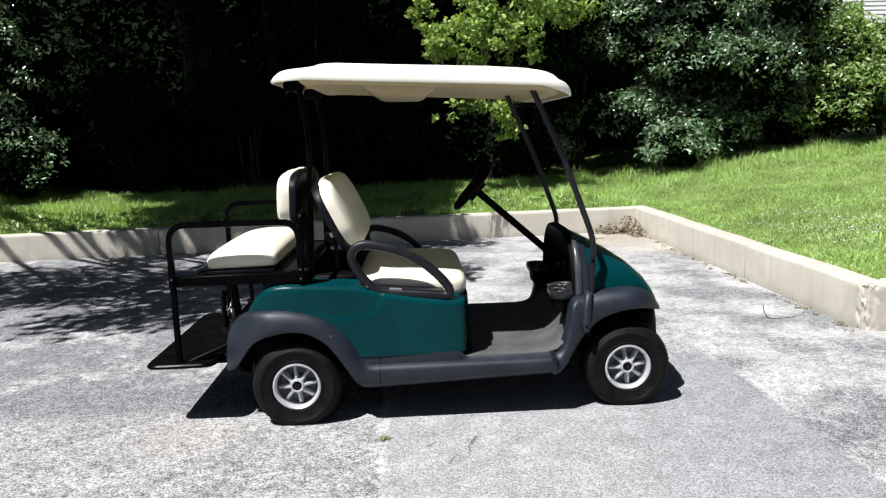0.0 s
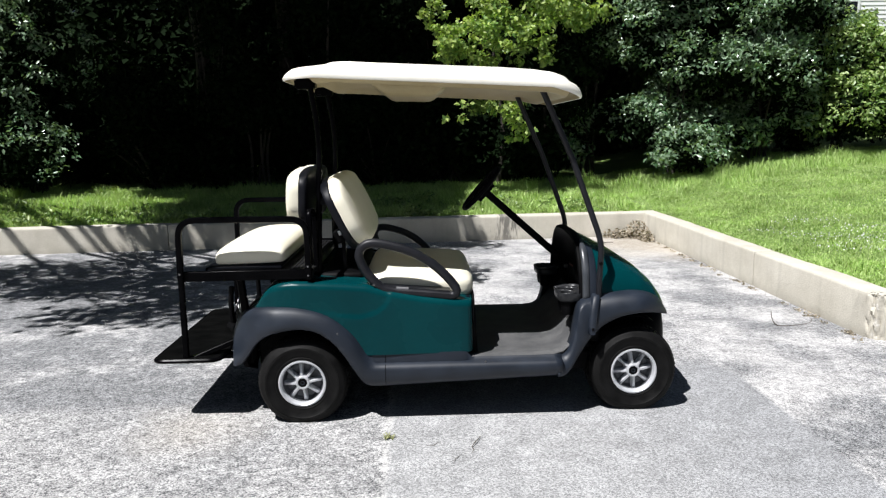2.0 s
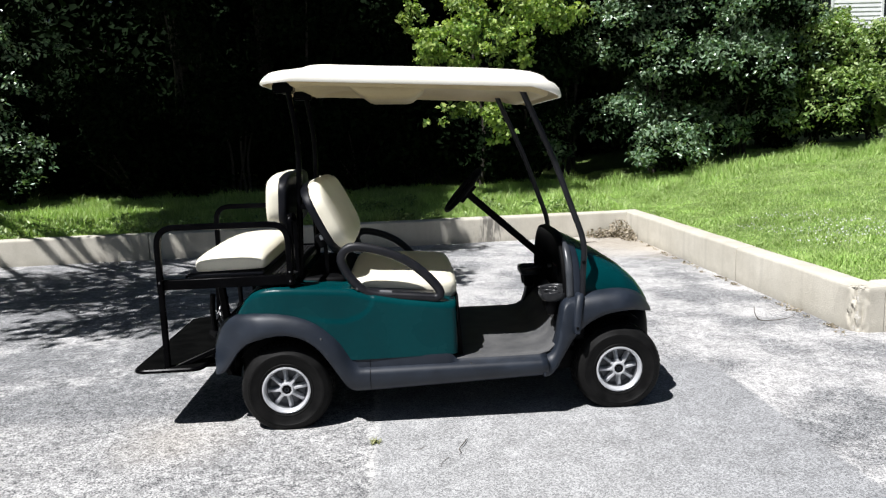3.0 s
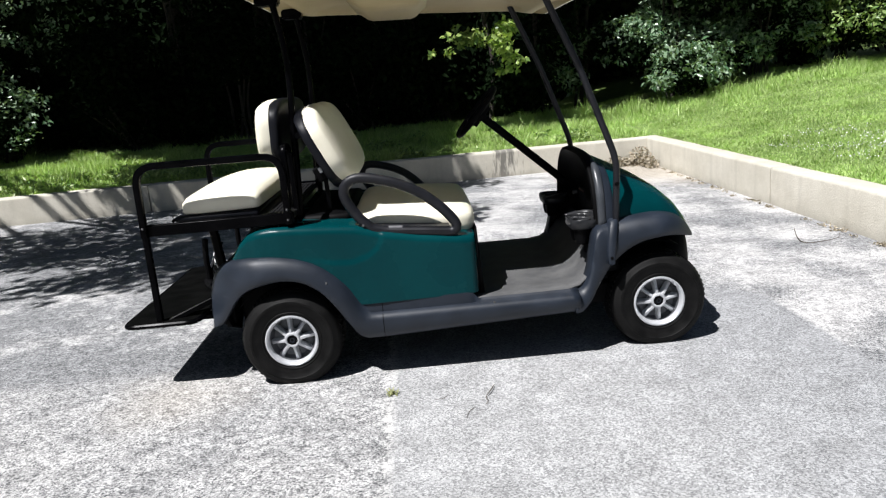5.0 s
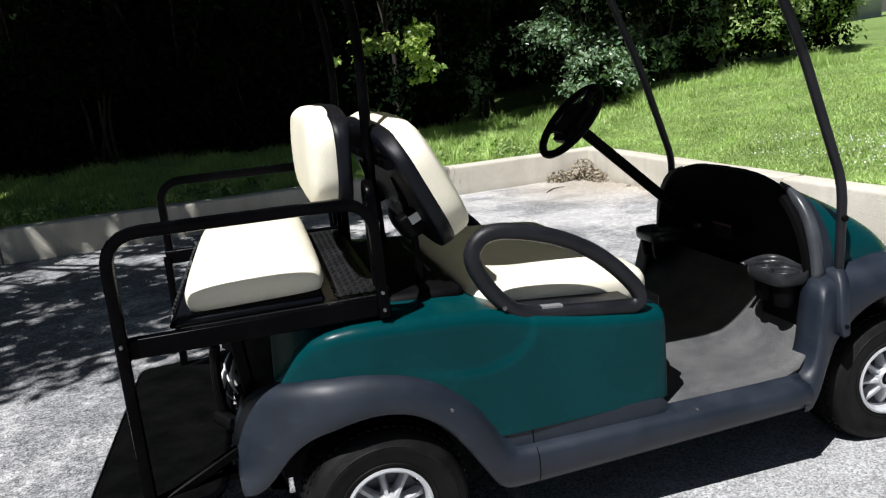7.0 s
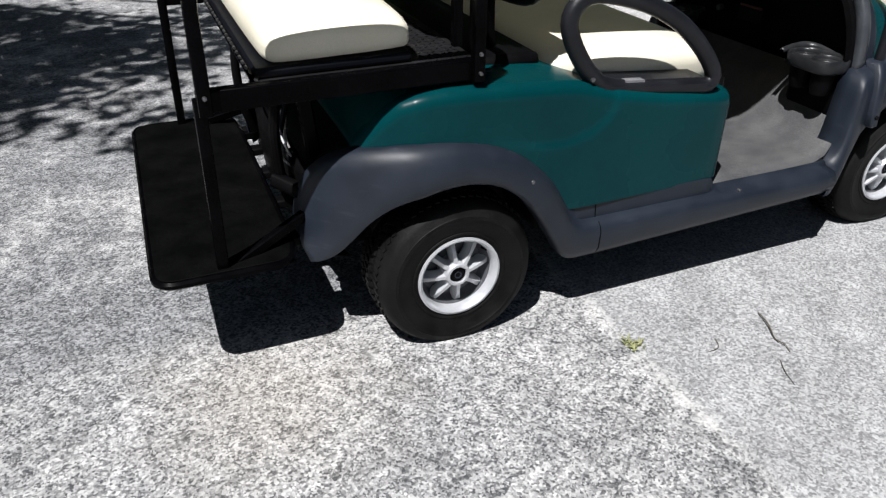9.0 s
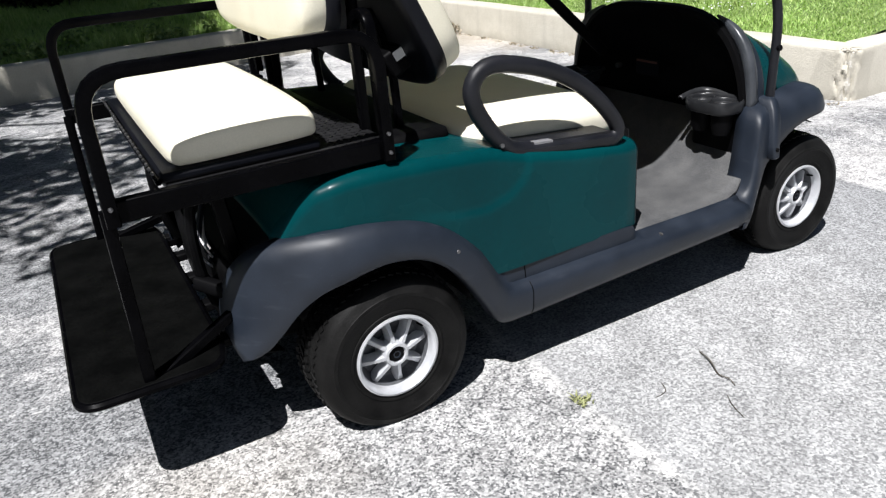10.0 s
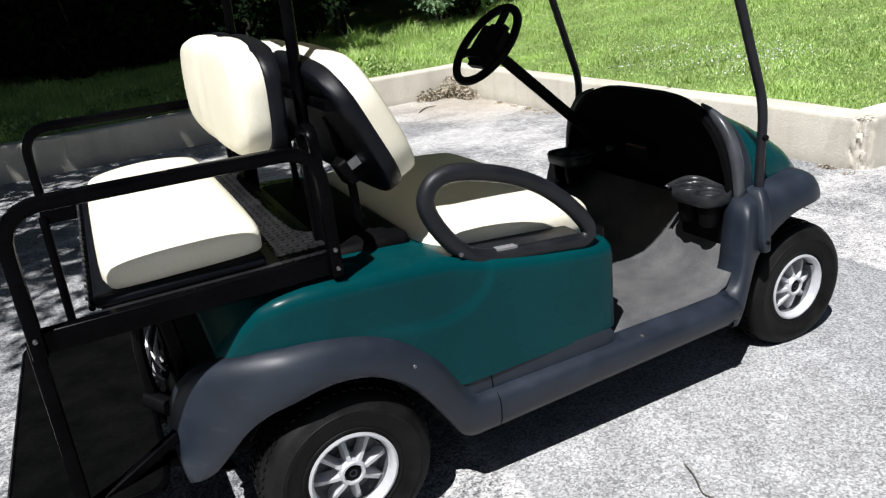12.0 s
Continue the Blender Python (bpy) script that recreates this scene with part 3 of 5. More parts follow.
def front_bumper():
    bm = bmesh.new()
    rows = [arch_ring(x, 0.515, w, 0.24) for x, w in ((1.76, 0.36), (1.80, 0.36), (1.86, 0.315), (1.885, 0.28), (1.895, 0.24))]
    sheet(bm, rows)
    for end in (1.76, 1.895):
        bm.faces.new([v for v in bm.verts if abs(v.co.x - end) < 1e-5])
    return bm


def dash():
    """The black moulded dash: a hooded rim, a recess and the sloping footwell."""
    bm = bmesh.new()
    rows = []
    for x, dz, dw in ((1.445, -0.008, -0.002), (1.425, 0.004, 0.003), (1.402, 0.0, 0.0), (1.398, -0.015, -0.016), (1.415, -0.03, -0.03), (1.45, -0.06, -0.05), (1.50, -0.14, -0.08)):
        rows.append(arch_ring(x, 0.888 + dz, 0.456 + dw, 0.33))
    sheet(bm, rows)
    back = sorted((v for v in bm.verts if abs(v.co.x - 1.50) < 1e-5), key=lambda v: math.atan2(v.co.z - 0.5, v.co.y))
    bm.faces.new(back)
    return bm


def canopy():
    """Cream moulded top with a raised field, and its underside liner, as two shells."""
    def lift(px):
        return 1.706 - 0.030 * px + 0.026 * (1 - ((px - 0.60) / 0.70) ** 2) - 0.055 * max(0.0, (px - 1.0) / 0.405) ** 1.8

    def ring(inset, z, n=16, rear=0.0):
        x0, x1, w = -0.045 + inset + rear, 1.400 - inset, 0.600 - inset
        pts, r = [], max(0.03, 0.17 - inset)
        for cx, cy, a0 in ((x1 - r, w - r, 0), (x0 + r, w - r, 90), (x0 + r, -w + r, 180), (x1 - r, -w + r, 270)):
            for k in range(n + 1):
                a = radians(a0 + 90 * k / n)
                px, py = cx + r * math.cos(a), cy + r * math.sin(a)
                pts.append((px, py, z + lift(px)))
        return pts
    top, under = bmesh.new(), bmesh.new()
    rows = [ring(i, z, rear=e) for i, z, e in ((0.012, -0.030, 0), (0.003, -0.028, 0), (0.0, -0.018, 0), (0.004, -0.002, 0.008), (0.012, 0.012, 0.016), (0.024, 0.022, 0.02), (0.046, 0.027, 0.02), (0.060, 0.028, 0.03), (0.066, 0.038, 0.13), (0.080, 0.046, 0.14), (0.12, 0.050, 0.14), (0.2, 0.054, 0.12), (0.35, 0.057, 0.06), (0.5, 0.058, 0.0))]
    sheet(top, rows, close_rows=True)
    top.faces.new(top.verts[-len(rows[0]):])
    rows = [ring(i, z, rear=e) for i, z, e in ((0.0125, -0.0305, 0), (0.020, -0.016, 0), (0.060, -0.012, 0.06), (0.068, -0.036, 0.075), (0.080, -0.046, 0.08), (0.12, -0.048, 0.08), (0.14, -0.030, 0.08), (0.3, -0.022, 0.04), (0.5, -0.020, 0.0))]
    sheet(under, rows, close_rows=True)
    under.faces.new(under.verts[-len(rows[0]):])
    return top, under


part("rear_body", rear_body([*np.linspace(-0.242, -0.1, 16), *np.linspace(-0.07, 0.825, 90), 0.832, 0.838, 0.842, 0.845]), GREEN, cart, "glossy dark green rear body shell", smooth=50)
# Same shell in black: the green tail's shade is put into its colour
part("shaded_tail", rear_body([*np.linspace(-0.345, -0.244, 6)]), BLACK, cart, "rear end of the green body, coloured black for its shade", smooth=50)
part("front_cowl", front_cowl(), GREEN, cart, "glossy dark green front cowl", smooth=60)
part("front_bumper", front_bumper(), BLACK, cart, "black plastic front bumper", smooth=60)
part("dash", dash(), BLACK, cart, "black moulded dash", smooth=40)
for s in (0, 1):
    turn = flipped if s else (lambda b: b)
    part("rear_fender", turn(rear_fender()), PLASTIC, cart, "charcoal plastic fender and sill, scuffed", smooth=45, solid=0.004)
    bm = bmesh.new()
    tube(bm, [Vector(p) + Vector((0, -0.0022, 0.0)) for p in rocker_section(0.4125)[1:9]], 0.0016, 6, up=(1, 0, 0))
    part("sill_seam", turn(bm), BLACK, cart)
    part("front_fender", turn(front_fender()), PLASTIC, cart, "charcoal plastic fender", smooth=60, solid=0.004)
    # grey trim on the edge of the cowl
    bm = bmesh.new()
    ring = [Vector(p) for p in arch_ring(1.432, 0.888, 0.459, 0.49, n=60)]
    ring = [p for p in ring if p.y < -0.27 and p.z > 0.55]
    rows = []
    for p in ring:
        k = min(1.0, max(0.12, (-0.27 - p.y) / 0.10))
        rows.append([p + Vector(o) * k for o in ((0.014, -0.001, 0.001), (0.011, -0.006, 0.007), (0.0, -0.008, 0.010), (-0.012, -0.008, 0.010), (-0.019, -0.003, 0.006), (-0.018, 0.012, -0.003), (-0.010, 0.034, -0.008))])
    sheet(bm, rows)
    flank = bmesh.new()
    bands = [[Vector(q) for q in arch_ring(x, interp(x, COWL_TOP) + g, interp(x, COWL_HALF) + g, 0.49, n=60)] for x, g in ((1.434, 0.006), (1.440, 0.007), (1.476, 0.006), (1.484, 0.005), (1.487, -0.002))]
    keep = [k for k, q in enumerate(bands[0]) if q.y < -0.30 and q.z > 0.55]
    sheet(flank, [[band[k] for k in keep] for band in bands])
    part("cowl_flank", turn(flank), PLASTIC, cart, "charcoal plastic cowl edge", smooth=60, solid=0.002)
    part("cowl_trim", turn(bm), TRIM, cart, "grey plastic edge trim", smooth=60, solid=0.003)
    # raised rib that holds the foot of the strut
    bm = bmesh.new()
    rib = [(0.415, 1.440, 0.008, -0.560), (0.422, 1.440, 0.015, -0.5665), (0.47, 1.443, 0.018, -0.560), (0.53, 1.452, 0.019, -0.548), (0.575, 1.462, 0.019, -0.531), (0.600, 1.470, 0.018, -0.512), (0.608, 1.472, 0.012, -0.500)]
    sheet(bm, [[(x - w, y + 0.05, z), (x - w, y + 0.006, z), (x - w * 0.7, y, z), (x + w * 0.7, y, z), (x + w, y + 0.006, z), (x + w, y + 0.05, z)] for z, x, w, y in rib], caps=True)
    part("strut_socket", turn(bm), PLASTIC, cart, "grey plastic strut socket", smooth=50)
    # front and rear canopy struts
    bm = bmesh.new()
    tube(bm, filleted([(1.484, -0.478, 0.535), (1.491, -0.476, 0.72), (1.503, -0.468, 0.862), (1.355, -0.462, 1.28), (1.185, -0.456, 1.665), (1.12, -0.456, 1.672)], 0.07), 0.0148, 12)
    part("front_strut", turn(bm), GRIP, cart, "black painted steel strut")
    bm = bmesh.new()
    tube(bm, filleted([(0.077, -0.360, 0.735), (0.092, -0.345, 1.15), (0.104, -0.335, 1.42), (0.065, -0.335, 1.69)], 0.12), 0.0148, 12)
    part("rear_strut", turn(bm), STEEL, cart, "black painted steel strut")
    bm = bmesh.new()
    block(bm, (0.00, -0.385, 1.650), (0.10, -0.295, 1.70))
    bmesh.ops.bevel(bm, geom=bm.edges[:], offset=0.008, segments=2, affect="EDGES")
    part("strut_bracket", turn(bm), STEEL, cart)
    bm = bmesh.new()
    lathe(bm, [(0.0, -0.004), (0.009, -0.004), (0.010, 0.0), (0.010, 0.008), (0.0, 0.008)], 12, (1.494, -0.490, 0.765))
    part("strut_bolt", turn(bm), BLACK, cart)
    bm = bmesh.new()
    lathe(bm, [(0.0, -0.003), (0.006, -0.003), (0.007, 0.0), (0.007, 0.006)], 12, (1.441, -0.5645, 0.449))
    part("fender_bolt", turn(bm), BLACK, cart)
    for x, y, z, rad, mat in ((0.186, -0.6115, 0.474, 0.006, METAL), (0.405, -0.602, 0.226, 0.005, METAL), (0.448, -0.6035, 0.232, 0.006, BLACK), (0.905, -0.594, 0.309, 0.005, METAL)):
        bm = bmesh.new()
        lathe(bm, [(0.0, -0.003), (rad * 0.8, -0.0025), (rad, 0.0), (rad, 0.008)], 10, (x, y, z))
        part("trim_screw", turn(bm), mat, cart)
    # arm rest
    bm = bmesh.new()
    loop = curve_through([(0.395, 0.685), (0.345, 0.735), (0.300, 0.805), (0.284, 0.862), (0.306, 0.905), (0.352, 0.922), (0.43, 0.912), (0.54, 0.878), (0.64, 0.826), (0.72, 0.760), (0.778, 0.694), (0.795, 0.655), (0.772, 0.632), (0.70, 0.638), (0.58, 0.650), (0.46, 0.664), (0.395, 0.685)], 70)[:-1]
    tube(bm, [(0.298 + (p[0] - 0.284) * (0.70 if s else 0.925), -0.57 if s else -0.535, 0.640 + (p[1] - 0.64) * (0.71 if s else 0.93)) for p in loop], 0.0225, 12, closed=True)
    arm = part("armrest", turn(bm), GRIP, cart, "black moulded D-shaped armrest")
    bm = bmesh.new()
    block(bm, (0.39, -0.5575, 0.633), (0.65 if s else 0.752, -0.452, 0.674), pose(0, 0, 0, 0, 5.0, 0))
    bmesh.ops.bevel(bm, geom=bm.edges[:], offset=0.014, segments=3, affect="EDGES")
    part("armrest_base", turn(bm), GRIP, arm)
    bm = bmesh.new()
    block(bm, (0.475, -0.549, 0.674), (0.535, -0.526, 0.680), pose(0, 0, 0, 0, 5.0, 0))
    part("armrest_label", turn(bm), surface("worn_grey_label", (0.10, 0.10, 0.11), (0.18, 0.18, 0.19), 0.5), arm)
    bm = bmesh.new()
    lathe(bm, [(0.0, -0.004), (0.006, -0.003), (0.007, 0.01)], 12, (0.368, -0.556, 0.70))
    part("armrest_bolt", turn(bm), METAL, arm)

top, under = canopy()
roof = part("canopy", top, CANOPY, cart, "cream moulded plastic canopy roof", smooth=45)
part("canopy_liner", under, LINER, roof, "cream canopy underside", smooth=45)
bm = bmesh.new()
sheet(bm, [[(x, y, z) for x, z in ((0.375, 1.668), (0.40, 1.656), (0.435, 1.630), (0.46, 1.622), (0.66, 1.616), (0.69, 1.624), (0.72, 1.648), (0.745, 1.660))] for y in (-0.505, 0.0, 0.505)])
sheet(bm, [[(x, s * 0.505, z) for x, z in ((0.375, 1.668), (0.40, 1.656), (0.435, 1.630), (0.46, 1.622), (0.66, 1.616), (0.69, 1.624), (0.72, 1.648), (0.745, 1.660))] for s in (-1,)] + [[(x, -0.505, 1.675) for x in (0.375, 0.40, 0.435, 0.46, 0.66, 0.69, 0.72, 0.745)]])
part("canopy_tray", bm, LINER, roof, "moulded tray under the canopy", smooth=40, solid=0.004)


# ---- wheels ----
# Dark skin inside the silver barrel; its colour stands in for shade between spokes
RECESS = surface("shaded_wheel_metal", (0.06, 0.063, 0.070), (0.12, 0.124, 0.134), 0.5, 14.0, 200.0, 0.2, metal=0.3)


def settle(bm):
    """Presses the foot of a tyre flat under the load, with a slight bulge of the walls."""
    for v in bm.verts:
        if v.co.z < -0.199:
            v.co.y += -0.12 * (v.co.z + 0.199) * (1 if v.co.y > 0.06 else -1)
            v.co.z = -0.199 + 0.06 * (v.co.z + 0.199)


def wheel(name, centre, s):
    """centre of the hub's face; s: -1 for the side towards -y."""
    hub = new(name)
    hub.parent = cart
    hub.location = centre
    bm = bmesh.new()
    prof = [(0.108, -0.015), (0.116, -0.026), (0.124, -0.026), (0.126, -0.0295), (0.131, -0.0305), (0.133, -0.0285), (0.150, -0.034), (0.172, -0.037), (0.174, -0.0395), (0.183, -0.0395), (0.185, -0.0365), (0.200, -0.032), (0.211, -0.020), (0.218, -0.002), (0.221, 0.02), (0.222, 0.065), (0.221, 0.11), (0.218, 0.132), (0.205, 0.155), (0.17, 0.162), (0.116, 0.15), (0.108, 0.13)]
    lathe(bm, [(r, h) for r, h in prof], 72, (0, 0, 0))
    settle(bm)
    if s > 0:
        flipped(bm)
    part("tyre", bm, RUBBER, hub, "worn black rubber tyre", smooth=50)
    bm = bmesh.new()
    for row, h0 in enumerate((0.002, 0.034, 0.066, 0.098)):
        for k in range(60):
            a = 2 * math.pi * (k + 0.5 * (row % 2)) / 60
            m = Matrix.Rotation(-a, 4, "Y") @ Matrix.Translation((0.2195 - (0.004 if row == 0 else 0), h0 + 0.012, 0)) @ Matrix.Rotation(radians(24 if row % 2 else -24), 4, "X")
            bmesh.ops.create_cube(bm, size=1.0, matrix=m @ Matrix.Diagonal((0.014, 0.027, 0.0130, 1)))
    settle(bm)
    if s > 0:
        flipped(bm)
    part("tread", bm, RUBBER, hub, "chunky worn tread blocks")
    bm = bmesh.new()
    lathe(bm, [(0.109, 0.10), (0.112, -0.018), (0.117, -0.024), (0.117, -0.030), (0.111, -0.032), (0.104, -0.026), (0.101, -0.012), (0.098, 0.012), (0.086, 0.030), (0.055, 0.034), (0.03, 0.034), (0.0, 0.034)], 64, (0, 0, 0))
    if s > 0:
        flipped(bm)
    rim_ob = part("rim", bm, ALLOY, hub, "silver eight-spoke wheel rim", smooth=40)
    bm = bmesh.new()
    lathe(bm, [(0.1000, -0.004), (0.0968, 0.0118), (0.0850, 0.0285), (0.056, 0.0305), (0.04, 0.0305)], 56, (0, 0, 0))
    if s > 0:
        flipped(bm)
    part("rim_recess", bm, RECESS, hub)
    for k in range(8):
        a = radians(90 + 45 * k + 6)
        bm = bmesh.new()
        rows = []
        for r, half, h in ((0.022, 0.0115, -0.014), (0.040, 0.0088, -0.012), (0.065, 0.0080, -0.004), (0.088, 0.0105, 0.006), (0.101, 0.016, 0.014)):
            rows.append([(r, h + 0.030, -half * 1.25), (r, h + 0.008, -half), (r, h - 0.003, -half * 0.55), (r, h - 0.003, half * 0.55), (r, h + 0.008, half), (r, h + 0.030, half * 1.25)])
        sheet(bm, rows)
        bmesh.ops.transform(bm, matrix=Matrix.Rotation(-a, 4, "Y"), verts=bm.verts)
        if s > 0:
            flipped(bm)
        part("spoke", bm, ALLOY, rim_ob, smooth=55)
    bm = bmesh.new()
    lathe(bm, [(0.040, 0.012), (0.036, -0.012), (0.031, -0.022), (0.025, -0.022), (0.0235, -0.014)], 40, (0, 0, 0))
    if s > 0:
        flipped(bm)
    part("hub_ring", bm, ALLOY, rim_ob)
    bm = bmesh.new()
    lathe(bm, [(0.024, -0.012), (0.020, -0.017), (0.0, -0.019)], 32, (0, 0, 0))
    if s > 0:
        flipped(bm)
    part("hub_cap", bm, BLACK, rim_ob, "black centre cap")
    bm = bmesh.new()
    lathe(bm, [(0.007, -0.0185), (0.0105, -0.0195), (0.010, -0.0182), (0.007, -0.0182)], 20, (0, 0, 0))
    if s > 0:
        flipped(bm)
    part("cap_emblem", bm, PLASTIC, rim_ob)
    bm = bmesh.new()
    tube(bm, [(0.078, 0.006, 0.055), (0.082, -0.016, 0.058)], 0.0035, 8)
    if s > 0:
        flipped(bm)
    part("valve_stem", bm, BLACK, rim_ob)
    return hub


wheel("rear_wheel", (0.0, -0.555, 0.219), -1)
wheel("rear_wheel", (0.0, 0.555, 0.219), 1)
wheel("front_wheel", (1.664, -0.482, 0.211), -1)
wheel("front_wheel", (1.664, 0.482, 0.211), 1)

# ---- chassis and underside ----
bm = bmesh.new()
block(bm, (-0.26, -0.33, 0.23), (0.82, 0.33, 0.50))
block(bm, (0.821, -0.42, 0.20), (1.48, 0.42, 0.300))
part("chassis", bm, BLACK, cart, "black underbody", bevel=0.01)
for x, half in ((0.0, 0.42), (1.664, 0.40)):
    bm = bmesh.new()
    tube(bm, [(x, -half, 0.219), (x, half, 0.219)], 0.035, 12, up=(1, 0, 0))
    part("axle", bm, BLACK, cart)
for s in (-1, 1):
    for x, r0, y0, a0, a1 in ((0.0, 0.262, 0.53, 10, 150), (1.664, 0.25, 0.44, 62, 171)):
        bm = bmesh.new()
        rows = [[(x + r0 * math.cos(radians(a)), s * y, 0.23 + r0 * math.sin(radians(a))) for y in (0.30, y0)] for a in range(a0, a1, 8)]
        rows2 = [[(x + r0 * math.cos(radians(a)), s * 0.30, 0.23 + r0 * math.sin(radians(a))), (x + 0.05 * math.cos(radians(a)), s * 0.30, 0.23 + 0.05 * math.sin(radians(a)))] for a in range(a0, a1, 8)]
        sheet(bm, rows)
        sheet(bm, rows2)
        part("wheel_well", bm, BLACK, cart, solid=0.003)
    bm = bmesh.new()
    block(bm, (0.235, s * 0.46 - 0.05, 0.405), (0.30, s * 0.46 + 0.05, 0.43), pose(0, 0, 0, 0, 28, 0))
    part("spring_shackle", bm, BROWN, cart, "tan rusted steel shackle")

# ---- floor, seat and dash fittings ----
bm = bmesh.new()
rows = [[(x, y, z) for y in (-w, -0.48, -0.25, 0.0, 0.25, 0.48, w)] for x, z, w in ((0.80, 0.322, 0.548), (0.9, 0.322, 0.548), (1.1, 0.320, 0.548), (1.24, 0.320, 0.545), (1.30, 0.332, 0.532), (1.335, 0.358, 0.518), (1.36, 0.385, 0.50), (1.46, 0.52, 0.45))]
sheet(bm, rows)
floor = part("floor_mat", bm, MAT, cart, "ribbed grey rubber floor mat, dusty", smooth=60, solid=0.008)
for s in (-1, 1):
    bm = bmesh.new()
    sheet(bm, [[(0.850, s * 0.497, 0.345), (0.850, s * 0.497, 0.63)], [(0.872, s * 0.485, 0.325), (0.858, s * 0.485, 0.63)], [(0.885, 0, 0.325), (0.862, 0, 0.63)]])
    part("seat_kick_panel", bm, BLACK, cart, solid=0.003)

bm = bmesh.new()
pillow(bm, (0.565, 0.93, 0.105), pose(0.585, 0, 0.664, 0, 3.0, 0), crown=0.016, corner=0.09)
seat = part("front_seat", bm, VINYL, cart, "cream vinyl bench cushion", smooth=60)
bm = bmesh.new()
block(bm, (0.27, -0.49, 0.60), (0.845, 0.49, 0.628), pose(0, 0, 0, 0, 3, 0))
part("seat_base", bm, PIPING, seat, bevel=0.01)


def back_rest(name, m, height, width, label):
    """A padded back in cream vinyl with a black rear shell. Local x is up, local z is the padded face."""
    bm = bmesh.new()
    pillow(bm, (height, width, 0.085), m @ pose(0, 0, 0.012), crown=0.018, notch=0.016, corner=0.32)
    pad = part(name, bm, VINYL, cart, label, smooth=60)
    bm = bmesh.new()
    pillow(bm, (height + 0.008, width + 0.008, 0.05), m @ pose(0, 0, -0.022), crown=0.0, notch=0.016, corner=0.30)
    part("back_shell", bm, PIPING, pad, "black vinyl back shell", smooth=60)
    return pad


# local x up the back, local z out of the padded face
def back_pose(foot, top, face):
    up = (Vector(top) - Vector(foot)).normalized()
    z = (Vector(face) - up * up.dot(Vector(face))).normalized()
    y = z.cross(up)
    m = Matrix((up, y, z)).transposed().to_4x4()
    return Matrix.Translation((Vector(foot) + Vector(top)) / 2) @ m


back_rest("front_backrest", back_pose((0.297, 0, 0.865), (0.139, 0, 1.197), (1, 0, 0.5)), 0.40, 1.00, "cream vinyl front backrest with black back")
back_rest("rear_backrest", back_pose((-0.012, 0, 0.985), (0.000, 0, 1.25), (-1, 0, 0.05)), 0.285, 0.85, "cream vinyl rear-facing backrest with black back")

# steering
bm = bmesh.new()
hub_at, along = Vector((0.962, 0.280, 1.095)), Vector((-0.74, 0, 0.66)).normalized()
tube(bm, [hub_at - along * 0.02, (1.42, 0.280, 0.68)], 0.021, 14)
part("steering_column", bm, BLACK, cart, "black steering column")
bm = bmesh.new()
u, v = Vector((0, 1, 0)), along.cross(Vector((0, 1, 0)))
tube(bm, [hub_at + (u * math.cos(a) + v * math.sin(a)) * 0.152 for a in np.linspace(0, 2 * math.pi, 40, endpoint=False)], 0.0155, 10, closed=True, up=along)
steer = part("steering_wheel", bm, BLACK, cart, "black steering wheel")
bm = bmesh.new()
block(bm, (-0.085, -0.072, -0.045), (0.085, 0.072, 0.022))
bmesh.ops.bevel(bm, geom=bm.edges[:], offset=0.022, segments=3, affect="EDGES")
bmesh.ops.transform(bm, matrix=Matrix.Translation(hub_at) @ along.to_track_quat("Z", "X").to_matrix().to_4x4(), verts=bm.verts)
part("wheel_hub", bm, BLACK, steer)
for a in (20, 160, 270):
    bm = bmesh.new()
    d = u * math.cos(radians(a)) + v * math.sin(radians(a))
    tube(bm, [hub_at + d * 0.03 - along * 0.01, hub_at + d * 0.155], 0.012, 8, square=True, up=along)
    part("wheel_spoke", bm, BLACK, steer)

